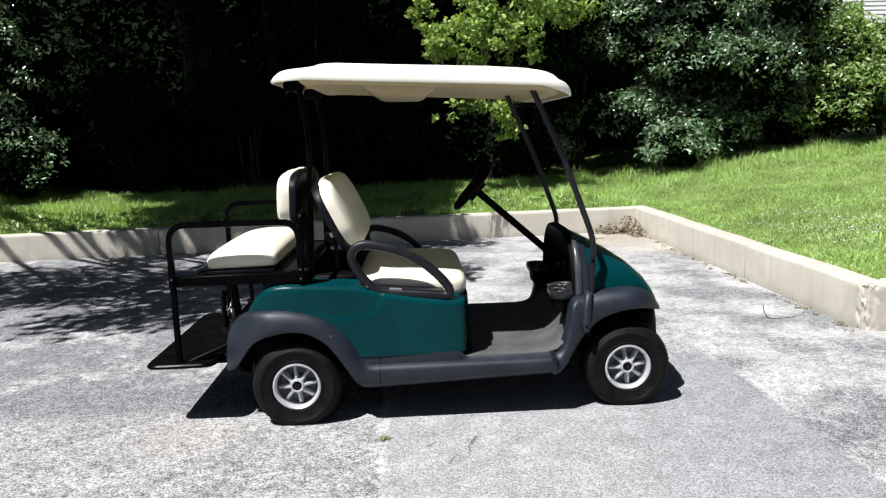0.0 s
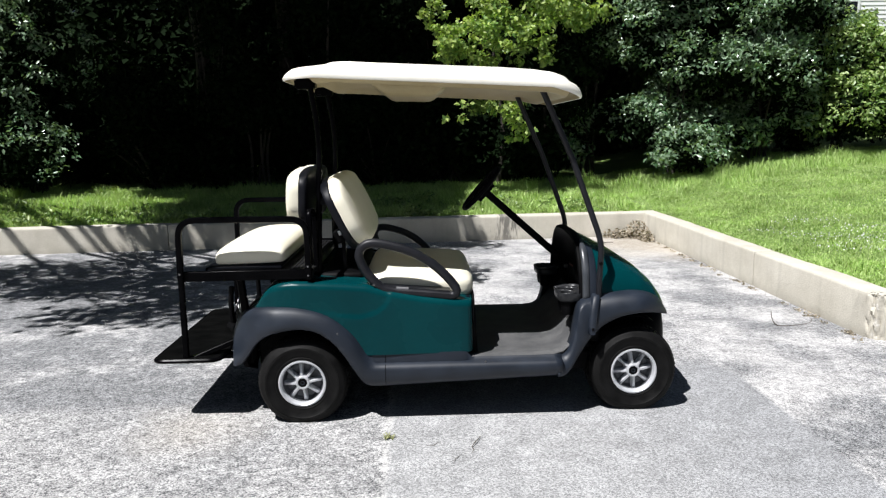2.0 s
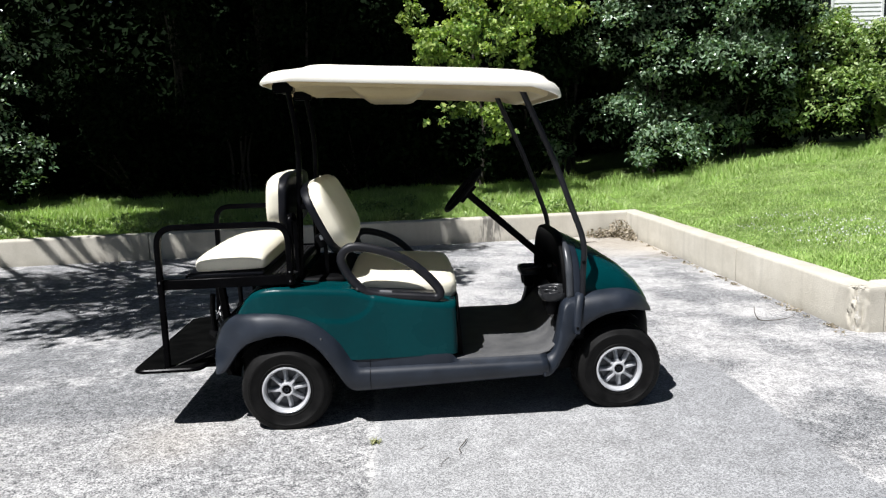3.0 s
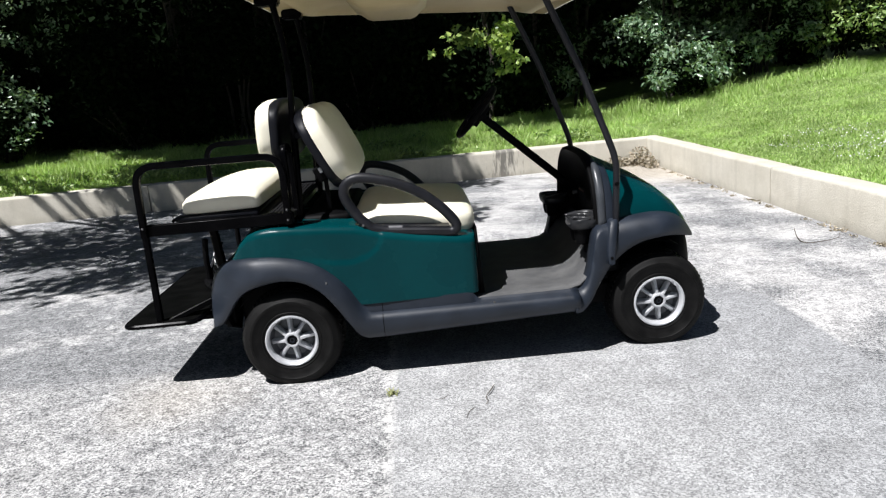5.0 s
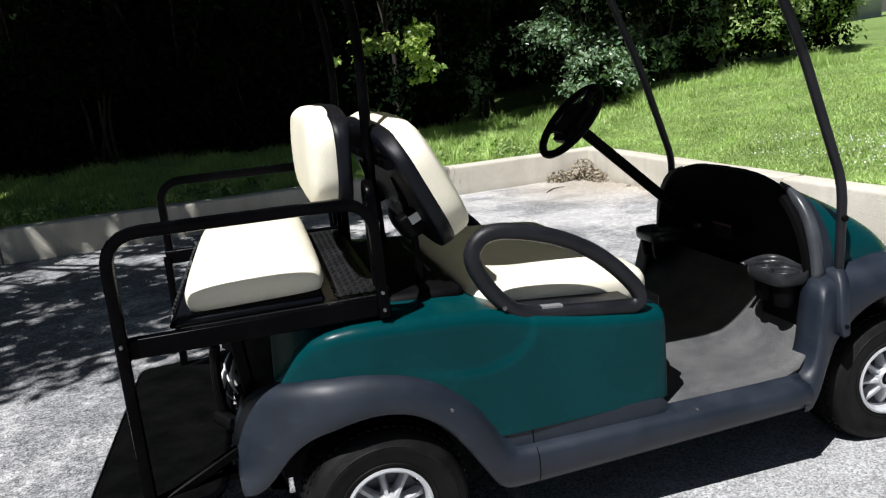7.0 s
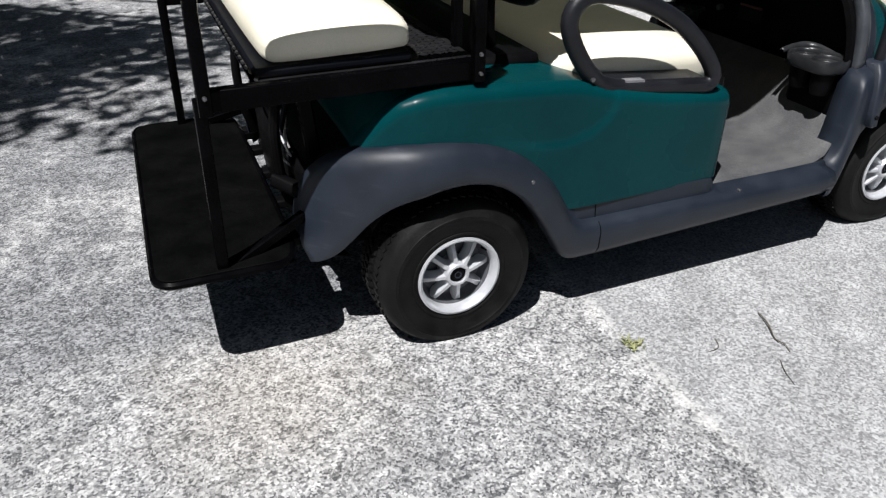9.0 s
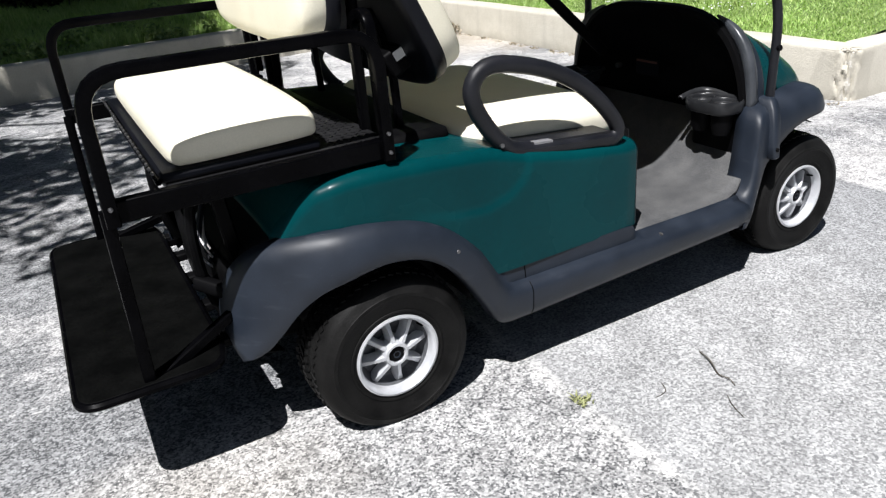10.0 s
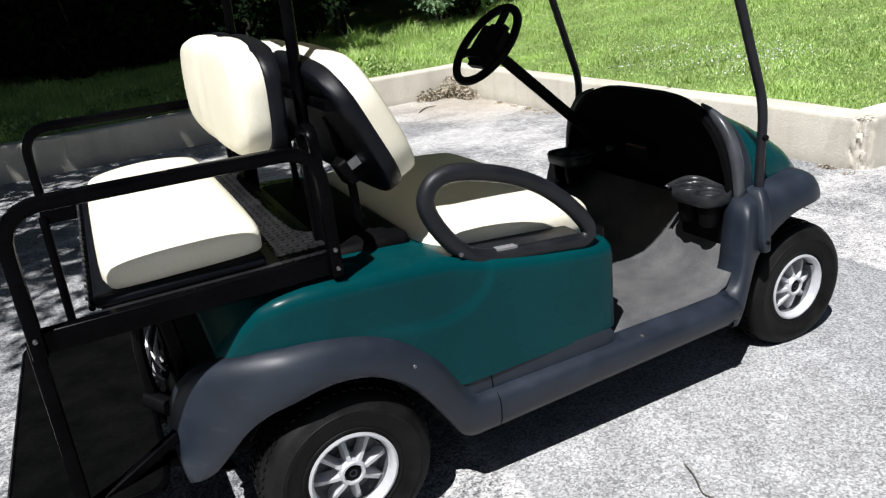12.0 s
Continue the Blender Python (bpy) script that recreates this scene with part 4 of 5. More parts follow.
# cup holders
for s in (-1, 1):
    bm = bmesh.new()
    line = filleted([(1.292, s * 0.268, 0.0), (1.292, s * 0.458, 0.0), (1.420, s * 0.458, 0.0), (1.420, s * 0.268, 0.0)], 0.055, closed=True)
    mid = Vector((1.356, s * 0.363, 0.0))
    sheet(bm, [[mid + Vector((d.x * k, d.y * (1 - (1 - k) * 0.6), z)) for d in (p - mid for p in line)] for k, z in ((0.72, 0.562), (0.92, 0.565), (0.98, 0.572), (1.0, 0.588), (1.0, 0.600), (0.96, 0.606), (0.90, 0.604), (0.87, 0.596), (0.4, 0.592), (0.02, 0.592))], close_rows=True)
    cup = part("cup_holder", bm, TRAY, cart, "dark plastic cup holder tray", smooth=50)
    for x, y in ((1.346, s * 0.320), (1.346, s * 0.408)):
        bm = bmesh.new()
        rows = [[(x + r * math.cos(a), y + r * math.sin(a), z) for a in np.linspace(0, 2 * math.pi, 28, endpoint=False)] for r, z in ((0.043, 0.592), (0.0425, 0.6055), (0.0405, 0.6080), (0.038, 0.6060), (0.037, 0.5965), (0.0, 0.5945))]
        sheet(bm, rows, close_rows=True)
        part("cup_ring", bm, TRAY, cup, smooth=50)
        bm = bmesh.new()
        rows = [[(x + r * math.cos(a), y + r * math.sin(a), z) for a in np.linspace(0, 2 * math.pi, 24, endpoint=False)] for r, z in ((0.037, 0.568), (0.034, 0.520), (0.028, 0.492), (0.0, 0.488))]
        sheet(bm, rows, close_rows=True)
        part("cup_well", bm, BLACK, cup)
    bm = bmesh.new()
    edge = curve_through([(1.302, 0.266), (1.335, 0.262), (1.375, 0.260), (1.408, 0.270), (1.424, 0.302), (1.425, 0.38), (1.423, 0.450)], 24)
    rise = [0.010 + 0.012 * math.sin(math.pi * min(1.0, k / 16)) for k in range(24)]
    sheet(bm, [[(1.356 + (p[0] - 1.356) * g, s * (0.363 + (p[1] - 0.363) * g), 0.594 + h * q) for p, h in zip(edge, rise)] for g, q in ((0.97, 0.0), (0.99, 0.6), (1.04, 1.0), (1.09, 1.05), (1.10, 0.6))])
    part("back_flange", bm, TRAY, cup, smooth=60, solid=0.003)
# key switch and a dark warning label on the dash
bm = bmesh.new()
tube(bm, [(1.47, 0.23, 0.625), (1.448, 0.23, 0.625)], 0.011, 12, up=(0, 0, 1))
part("key_switch", bm, METAL, cart, "worn metal key switch")
bm = bmesh.new()
block(bm, (1.460, 0.01, 0.605), (1.464, 0.13, 0.668))
card = part("dash_label", bm, surface("dark_label", (0.002, 0.0025, 0.005), (0.004, 0.0045, 0.008), 0.5, spec=0.05), cart, "dark warning label with a red stripe", bevel=0.001)
bm = bmesh.new()
block(bm, (1.456, 0.015, 0.655), (1.4595, 0.125, 0.663))
part("label_stripe", bm, surface("faded_red", (0.05, 0.008, 0.004), (0.08, 0.014, 0.007), 0.5), card)
# loose wires under the dash
for y, dy in ((-0.29, 0.03), (-0.37, 0.02)):
    bm = bmesh.new()
    tube(bm, curve_through([(1.40, y, 0.54), (1.395, y + dy, 0.49), (1.40, y + dy * 0.4, 0.44), (1.42, y - dy, 0.405)], 14), 0.0022, 6)
    part("loose_wire", bm, WHITE, cart, "pale loose wire")
bm = bmesh.new()
block(bm, (1.382, -0.475, 0.36), (1.50, -0.24, 0.56))
part("dash_box", bm, BLACK, cart, bevel=0.02)

# ---- rear seat kit ----
for s in (0, 1):
    turn = flipped if s else (lambda b: b)
    bm = bmesh.new()
    tube(bm, filleted([(-0.564, -0.548, 0.735), (-0.560, -0.548, 1.035), (0.053, -0.548, 1.030), (0.053, -0.548, 0.735)], 0.085), 0.0146, 12, square=True)
    rail = part("side_rail", turn(bm), STEEL, cart, "black square-tube grab rail")
    bm = bmesh.new()
    tube(bm, [(-0.572, -0.520, 0.76), (-0.582, -0.502, 0.33)], 0.0138, 12, square=True)
    part("step_post", turn(bm), STEEL, cart, "black square-tube step post")
    for x, z in ((-0.563, 0.775), (0.053, 0.80), (0.053, 0.755)):
        bm = bmesh.new()
        lathe(bm, [(0.0, -0.005), (0.0042, -0.003), (0.005, 0.0), (0.005, 0.01)], 10, (x, -0.5665, z))
        part("rail_bolt", turn(bm), METAL, rail)
    bm = bmesh.new()
    block(bm, (-0.578, -0.545, 0.734), (0.072, -0.515, 0.783))
    part("deck_beam", turn(bm), STEEL, cart, "black steel side beam", bevel=0.004)
    bm = bmesh.new()
    tube(bm, filleted([(0.066, -0.392, 0.745), (0.066, -0.392, 1.05), (0.060, -0.508, 1.068), (0.062, -0.512, 0.80)], 0.055), 0.0125, 10, square=True)
    part("seat_bracket", turn(bm), STEEL, cart, "black bent steel bracket")
    bm = bmesh.new()
    tube(bm, [(-0.33, -0.36, 0.74), (-0.30, -0.36, 0.42)], 0.018, 8, square=True)
    part("deck_leg", turn(bm), STEEL, cart)
    bm = bmesh.new()
    tube(bm, [(-0.582, -0.50, 0.322), (-0.30, -0.40, 0.42)], 0.013, 8, square=True)
    part("step_brace", turn(bm), STEEL, cart)
    bm = bmesh.new()
    block(bm, (-0.45, -0.40, 0.300), (-0.30, -0.37, 0.325))
    part("step_arm", turn(bm), STEEL, cart, bevel=0.004)

bm = bmesh.new()
block(bm, (-0.44, -0.514, 0.750), (0.07, 0.514, 0.775))
deck = part("rear_deck", bm, TREAD, cart, "black diamond-plate deck", bevel=0.003)
bump_mesh = bmesh.new()
for i in range(6):
    for j in range(44):
        x, y = -0.05 + 0.019 * i, -0.495 + 0.023 * j
        m = Matrix.Translation((x, y, 0.7755)) @ Matrix.Rotation(radians(45 if (i + j) % 2 else -45), 4, "Z")
        bmesh.ops.create_cube(bump_mesh, size=1.0, matrix=m @ Matrix.Diagonal((0.0125, 0.0045, 0.004, 1)))
tagged(part("diamond_relief", bump_mesh, TREAD, deck), kind="stuff")

bm = bmesh.new()
block(bm, (-0.45, -0.485, 0.776), (-0.085, 0.485, 0.799))
base = part("rear_seat_base", bm, PIPING, cart, "black rear seat base with a piano hinge", bevel=0.008)
bm = bmesh.new()
tube(bm, [(-0.455, -0.49, 0.785), (-0.455, 0.49, 0.785)], 0.007, 8, up=(1, 0, 0))
part("piano_hinge", bm, STEEL, base)
for k in range(24):
    bm = bmesh.new()
    y = -0.47 + 0.041 * k
    lathe(bm, [(0.0, 0.0), (0.0035, 0.0), (0.0035, 0.012)], 8, (-0.461, y, 0.800))
    part("hinge_rivet", bm, METAL, base)
bm = bmesh.new()
pillow(bm, (0.355, 0.965, 0.062), pose(-0.250, 0, 0.8300, 0, -1.0, 0), crown=0.050, corner=0.06)
part("rear_seat", bm, VINYL, cart, "cream vinyl rear cushion", smooth=60)

# fold-down foot plate
bm = bmesh.new()
pts = filleted([(-0.738, -0.53, 0.33), (-0.738, 0.53, 0.33), (-0.425, 0.53, 0.33), (-0.405, 0.45, 0.33), (-0.405, -0.45, 0.33), (-0.425, -0.53, 0.33)], 0.055, closed=True)
lower = [bm.verts.new(p) for p in pts]
upper = [bm.verts.new(p + Vector((0, 0, 0.014))) for p in pts]
bm.faces.new(lower)
bm.faces.new(upper)
for i in range(len(pts)):
    j = (i + 1) % len(pts)
    bm.faces.new((lower[i], lower[j], upper[j], upper[i]))
plate = part("foot_plate", bm, surface("black_step_grip", (0.0014, 0.0015, 0.0015), (0.0034, 0.0035, 0.0034), 0.6, 9.0, 260.0, 0.4, relief=0.5, spec=0.03), cart, "black foot plate with grip surface", bevel=0.005)
bm = bmesh.new()
tube(bm, [p + Vector((0, 0, 0.003)) for p in pts], 0.011, 8, closed=True, up=(0, 0, 1))
part("plate_edge", bm, STEEL, plate)

for y in (-0.36, -0.16, 0.05, 0.24, 0.42):
    bm = bmesh.new()
    block(bm, (-0.418, y - 0.022, 0.300), (-0.345, y + 0.022, 0.326))
    part("plate_hinge", bm, BLACK, plate, "black steel hinge", bevel=0.006)

# rear bumper, engine bits
bm = bmesh.new()
rows = []
for y in np.linspace(-0.42, 0.42, 13):
    b = 0.05 * (y / 0.42) ** 2
    rows.append([(-0.36 + b, y, 0.50), (-0.375 + b, y, 0.47), (-0.37 + b, y, 0.33), (-0.345 + b, y, 0.26), (-0.30 + b, y, 0.25)])
sheet(bm, rows)
for s in (-1, 1):
    tube(bm, [(-0.405, s * 0.31, 0.455), (-0.34, s * 0.40, 0.44)], 0.016, 8, square=True)
part("rear_bumper", bm, BLACK, cart, "black plastic rear bumper", smooth=60, solid=0.006)
for s in (0, 1):
    turn = flipped if s else (lambda b: b)
    bm = bmesh.new()
    tube(bm, curve_through([(-0.385, -0.315, 0.66), (-0.395, -0.312, 0.58), (-0.392, -0.31, 0.47), (-0.380, -0.312, 0.41), (-0.360, -0.32, 0.35)], 22), 0.014, 10)
    side = bmesh.new()
    block(side, (-0.345, -0.415, 0.25), (-0.28, -0.28, 0.38))
    bmesh.ops.bevel(side, geom=side.edges[:], offset=0.02, segments=3, affect="EDGES")
    part("bumper_side", turn(side), BLACK, cart, smooth=50)
    part("bumper_tube", turn(bm), BLACK, cart, "black bumper side tube")
bm = bmesh.new()
tube(bm, curve_through([(-0.345, -0.20, 0.60), (-0.36, -0.235, 0.55), (-0.355, -0.25, 0.51)], 10), 0.008, 10)
part("engine_pipe", bm, surface("pale_plastic_pipe", (0.55, 0.54, 0.52), (0.68, 0.67, 0.65), 0.45), cart, "pale plastic pipe")
bm = bmesh.new()
tube(bm, curve_through([(-0.34, -0.21, 0.62), (-0.375, -0.26, 0.55), (-0.39, -0.29, 0.49), (-0.37, -0.29, 0.44), (-0.33, -0.25, 0.45)], 20), 0.008, 8)
part("engine_hose", bm, GRIP, cart, "grey rubber hose")
bm = bmesh.new()
block(bm, (-0.36, -0.27, 0.40), (-0.29, -0.14, 0.50))
part("engine_block", bm, BLACK, cart, bevel=0.01)

for k, (dx, dz) in enumerate(((0.0, 0.0), (-0.012, -0.03), (0.01, -0.055))):
    bm = bmesh.new()
    tube(bm, curve_through([(-0.355 + dx, -0.21, 0.60 + dz), (-0.375 + dx, -0.245, 0.575 + dz), (-0.365 + dx, -0.275, 0.53 + dz), (-0.35, -0.265, 0.49 + dz)], 14), 0.003, 6)
    part("engine_wire", bm, WHITE if k < 2 else GRIP, cart, "pale loose wire" if k < 2 else "")

# hardware behind the front backrest
for s in (0, 1):
    turn = flipped if s else (lambda b: b)
    bm = bmesh.new()
    tube(bm, filleted([(0.205, -0.30, 0.705), (0.20, -0.30, 0.90), (0.16, -0.30, 1.05)], 0.05), 0.010, 8, square=True)
    part("back_support", turn(bm), STEEL, cart)
    bm = bmesh.new()
    block(bm, (0.160, -0.360, 0.885), (0.235, -0.290, 0.955), pose(0, 0, 0, 0, -25, 0))
    buckle = part("belt_retractor", turn(bm), BLACK, cart, "black belt retractor with a white sticker", bevel=0.008)
    bm = bmesh.new()
    block(bm, (0.180, -0.3640, 0.925), (0.215, -0.3610, 0.950), pose(0, 0, 0, 0, -25, 0))
    part("sticker", turn(bm), WHITE, buckle)
bm = bmesh.new()
tube(bm, [(0.125, -0.46, 1.10), (0.125, 0.46, 1.10)], 0.013, 8, square=True, up=(1, 0, 0))
part("cross_bar", bm, STEEL, cart)
bm = bmesh.new()
block(bm, (0.085, -0.405, 0.690), (0.305, 0.405, 0.737))
part("bag_well", bm, BLACK, cart, "black tray behind the seat", bevel=0.02)


# ---- plants ----
def leaf_cloud(name, mat, parent, centres, radii, count, size, seed, droop=0.3, shell=0.5, label="", kind="", upward=0.45, wide=0.55):
    """Small folded leaves over a set of rounded clumps."""
    rng = np.random.default_rng(seed)
    centres, radii = np.array(centres, float), np.array(radii, float)
    area = radii.prod(axis=1) ** (2 / 3)
    pick = rng.choice(len(centres), count, p=area / area.sum())
    d = rng.normal(size=(count, 3))
    d /= np.linalg.norm(d, axis=1)[:, None]
    rad = 1 - shell * rng.random(count) ** 1.6
    pos = centres[pick] + d * radii[pick] * rad[:, None]
    nrm = d * 0.75 + rng.normal(size=(count, 3)) * 0.65
    nrm[:, 2] += upward
    nrm /= np.linalg.norm(nrm, axis=1)[:, None]
    ax = rng.normal(size=(count, 3))
    ax[:, 2] -= droop
    ax -= nrm * (ax * nrm).sum(axis=1)[:, None]
    ax /= np.linalg.norm(ax, axis=1)[:, None]
    sd = np.cross(nrm, ax)
    L = size * (0.6 + 0.8 * rng.random(count))[:, None]
    W = L * wide * 0.5
    base, tip = pos, pos + ax * L
    mid = pos + ax * L * 0.42 + nrm * L * 0.10
    verts = np.stack([base, mid + sd * W, tip, mid - sd * W], axis=1).reshape(-1, 3)
    me = bpy.data.meshes.new(name)
    i = np.arange(count)[:, None] * 4
    tris = np.concatenate([i + [0, 1, 2], i + [0, 2, 3]], axis=1).reshape(-1)
    me.vertices.add(len(verts))
    me.vertices.foreach_set("co", verts.ravel())
    me.loops.add(len(tris))
    me.loops.foreach_set("vertex_index", tris.astype(np.int32))
    me.polygons.add(len(tris) // 3)
    me.polygons.foreach_set("loop_start", np.arange(0, len(tris), 3, dtype=np.int32))
    me.update(calc_edges=True)
    me.materials.append(mat)
    ob = new(name, me)
    ob.parent = parent
    return tagged(ob, label, kind=kind)


def shrub(at, width, depth, height, leaves, seed, mat=None, label="dense dark green shrub with glossy leaves", leaf=0.075, lean=0.0, lit=0.6):
    rng = random.Random(seed)
    x, y, z = at[0], at[1], lawn_height(at[0], at[1])
    top = thing("shrub", label, "shrub", (x, y, z), group="shrubs along the bank")
    cs, rs = [], []
    for k in range(26):
        h = rng.random() ** 0.8
        a = rng.uniform(0, 2 * math.pi)
        spread = 0.95 - 0.45 * h
        cs.append((width / 2 * spread * rng.uniform(0.1, 1) * math.cos(a), depth / 2 * spread * rng.uniform(0.3, 1) * math.sin(a) - lean * h, 0.25 + (height - 0.6) * h))
        r = rng.uniform(0.28, 0.62)
        rs.append((r * 1.15, r, r * 0.85))
    for k in range(5):
        bm = bmesh.new()
        c = cs[k * 4]
        tube(bm, curve_through([(0.08 * k - 0.15, 0, -0.1), (c[0] * 0.4, c[1] * 0.4, c[2] * 0.45), c], 9), [0.03 * (1 - 0.09 * i) for i in range(9)], 6, up=(1, 0, 0))
        part("stem", bm, BARK, top)
    # Inner leaves dark, outer sprays pale: shade and sun put into leaf colours
    leaf_cloud("crown", LEAF_SHADED, top, cs, [tuple(0.86 * v for v in q) for q in rs], int(leaves * 0.6), leaf * 1.25, seed, shell=0.8)
    if mat is not LEAF_SHADED:
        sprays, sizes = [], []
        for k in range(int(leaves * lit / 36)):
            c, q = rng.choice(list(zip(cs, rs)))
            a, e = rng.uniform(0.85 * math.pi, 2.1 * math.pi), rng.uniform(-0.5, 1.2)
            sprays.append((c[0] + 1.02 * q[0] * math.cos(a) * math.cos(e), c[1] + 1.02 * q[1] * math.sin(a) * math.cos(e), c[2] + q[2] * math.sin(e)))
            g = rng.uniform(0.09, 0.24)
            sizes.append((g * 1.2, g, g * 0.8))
        leaf_cloud("outer_leaves", mat or LEAF_LIT, top, sprays, sizes, int(leaves * lit), leaf, seed + 500, shell=0.9, wide=0.5, upward=0.6, label="glossy sunlit leaf sprays")
    return top


def tree(at, height, clumps, leaves, seed, mat, label, leaf=0.11, trunk=0.16, limb_to=7):
    rng = random.Random(seed)
    z = lawn_height(*at)
    top = thing("tree", label, "tree", (at[0], at[1], z), group="trees behind the wall")
    cs = [(c[0] - at[0], c[1] - at[1], c[2] - z) for c, r in clumps]
    rs = [r for c, r in clumps]
    bm = bmesh.new()
    line = curve_through([(0, 0, -0.2), (0.1, -0.05, height * 0.3), (-0.05, 0.1, height * 0.65), (0.1, 0, height)], 14)
    tube(bm, line, [trunk * (1.15 - 0.07 * i) for i in range(14)], 10, up=(1, 0, 0))
    body = part("trunk", bm, BARK, top, "rough grey-brown trunk", smooth=70)
    for k in range(min(limb_to, len(cs))):
        c = Vector(cs[k])
        h = min(max(c.z - 0.35 * Vector((c.x, c.y)).length, 1.0), height * 0.95)
        s = Vector((0, 0, h))
        bm = bmesh.new()
        mid = s.lerp(c, 0.5) + Vector((rng.uniform(-0.2, 0.2), rng.uniform(-0.2, 0.2), 0.25))
        tube(bm, curve_through([s, mid, c], 10), [trunk * 0.45 * (1 - 0.085 * i) for i in range(10)], 7, up=(1, 0, 0))
        part("limb", bm, BARK, body, smooth=70)
    leaf_cloud("crown", mat, top, cs, rs, leaves, leaf, seed, shell=0.8, wide=0.7)
    return top


def clump_set(lo, hi, n, r0, r1, seed):
    rng = random.Random(seed)
    out = []
    for _ in range(n):
        r = rng.uniform(r0, r1)
        out.append((tuple(rng.uniform(a, b) for a, b in zip(lo, hi)), (r * 1.2, r * 1.1, r * 0.8)))
    return out


# shrubs along the top of the bank
for i, (x, y, w, d, h, n) in enumerate([
        (-7.6, 9.0, 3.2, 2.2, 4.2, 15000), (-5.9, 8.4, 1.7, 1.8, 3.5, 21000), (-3.2, 9.4, 2.8, 2.0, 4.2, 12000), (-1.2, 9.6, 2.8, 2.0, 4.4, 12000),
        (0.8, 9.4, 2.6, 1.8, 4.0, 12000), (2.7, 9.0, 2.6, 2.0, 4.4, 22000), (5.05, 8.75, 2.6, 2.2, 4.6, 28000), (6.7, 9.2, 2.8, 2.2, 4.6, 26000), (8.3, 9.5, 2.0, 2.0, 2.5, 18000), (9.7, 9.8, 2.6, 2.2, 2.3, 22000), (3.7, 9.7, 2.2, 1.6, 4.8, 13000), (5.7, 9.8, 2.2, 1.6, 4.8, 13000), (7.6, 10.6, 2.4, 1.6, 4.8, 13000),
        (-8.2, 8.2, 2.8, 1.2, 2.0, 6000), (-6.3, 8.3, 2.8, 1.2, 2.2, 6000), (-4.0, 8.7, 2.8, 1.0, 2.2, 6000), (-2.2, 8.6, 2.6, 1.0, 2.0, 6000), (-0.2, 8.7, 2.6, 1.0, 2.0, 6000), (-6.8, 9.9, 2.6, 1.4, 2.4, 7000), (-4.9, 10.0, 2.6, 1.4, 2.4, 7000), (-3.0, 10.3, 2.6, 1.4, 2.4, 7000), (-1.0, 10.4, 2.6, 1.4, 2.4, 7000), (1.0, 10.6, 2.6, 1.4, 2.4, 7000), (2.9, 10.6, 2.6, 1.4, 2.4, 7000)]):
    shrub((x, y), w, d, h, n, 40 + i, LEAF_SHADED if -4.5 < x < 3.0 or (h < 2.5 and x < 3) else LEAF_BRIGHT if x > 8 else LEAF_LIT, leaf=0.088 if x > 1.5 else 0.08, lit=1.0 if x > 8 else 0.66 if x > 0 else 0.36)

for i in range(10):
    shrub((-9.6 + 1.35 * i, 9.35 + 0.25 * (i % 2)), 2.6, 0.9, 1.5, 7000, 340 + i, LEAF_SHADED, label="low dark undergrowth beneath the trees", leaf=0.10)

LEFT_TREE = "tall leafy tree whose crown shades the lot"
tree((-8.2, 7.2), 6.0, clump_set((-4.6, -0.30, 5.0), (-1.9, 2.2, 6.0), 46, 0.26, 0.56, 3) + clump_set((-7.4, 0.5, 5.0), (-4.6, 2.4, 6.0), 32, 0.28, 0.58, 13) + clump_set((-1.9, 0.9, 5.0), (-1.15, 2.0, 5.8), 9, 0.18, 0.36, 14) + clump_set((-5.3, 3.0, 4.8), (-1.0, 5.4, 5.8), 165, 0.2, 0.42, 4), 25000, 91, LEAF_TREE, LEFT_TREE, leaf=0.115, limb_to=9)
tree((-3.9, 11.2), 7.0, clump_set((-4.7, 4.4, 5.0), (-2.9, 10.5, 8.0), 30, 0.6, 1.15, 5) + clump_set((-6.0, 6.4, 5.2), (-4.6, 8.4, 7.0), 14, 0.5, 0.85, 16), 78000, 92, LEAF_SHADED, "tall dark leafy tree behind the shrubs", leaf=0.23, limb_to=9)
tree((-2.2, 11.0), 7.5, clump_set((-4.6, 4.4, 5.0), (-2.1, 11.0, 8.5), 34, 0.6, 1.15, 6), 74000, 93, LEAF_SHADED, "tall dark leafy tree behind the shrubs", leaf=0.23, limb_to=9)
tree((2.4, 12.5), 7.5, clump_set((-0.6, 10.6, 2.6), (4.8, 13.4, 8.5), 36, 0.9, 1.4, 7), 40000, 94, LEAF_SHADED, "tall dark leafy tree behind the shrubs", leaf=0.15)
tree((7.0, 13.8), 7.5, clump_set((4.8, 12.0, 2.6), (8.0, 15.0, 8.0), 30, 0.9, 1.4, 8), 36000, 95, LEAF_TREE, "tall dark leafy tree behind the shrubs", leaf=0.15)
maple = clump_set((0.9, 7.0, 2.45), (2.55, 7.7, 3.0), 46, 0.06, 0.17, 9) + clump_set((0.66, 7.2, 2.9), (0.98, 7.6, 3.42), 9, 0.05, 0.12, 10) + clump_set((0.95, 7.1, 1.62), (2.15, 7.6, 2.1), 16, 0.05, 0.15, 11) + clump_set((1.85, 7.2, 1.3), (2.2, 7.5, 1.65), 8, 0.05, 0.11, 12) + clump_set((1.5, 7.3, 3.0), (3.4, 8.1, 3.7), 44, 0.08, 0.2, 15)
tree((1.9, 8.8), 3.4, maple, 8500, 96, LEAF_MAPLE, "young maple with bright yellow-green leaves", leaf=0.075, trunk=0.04)
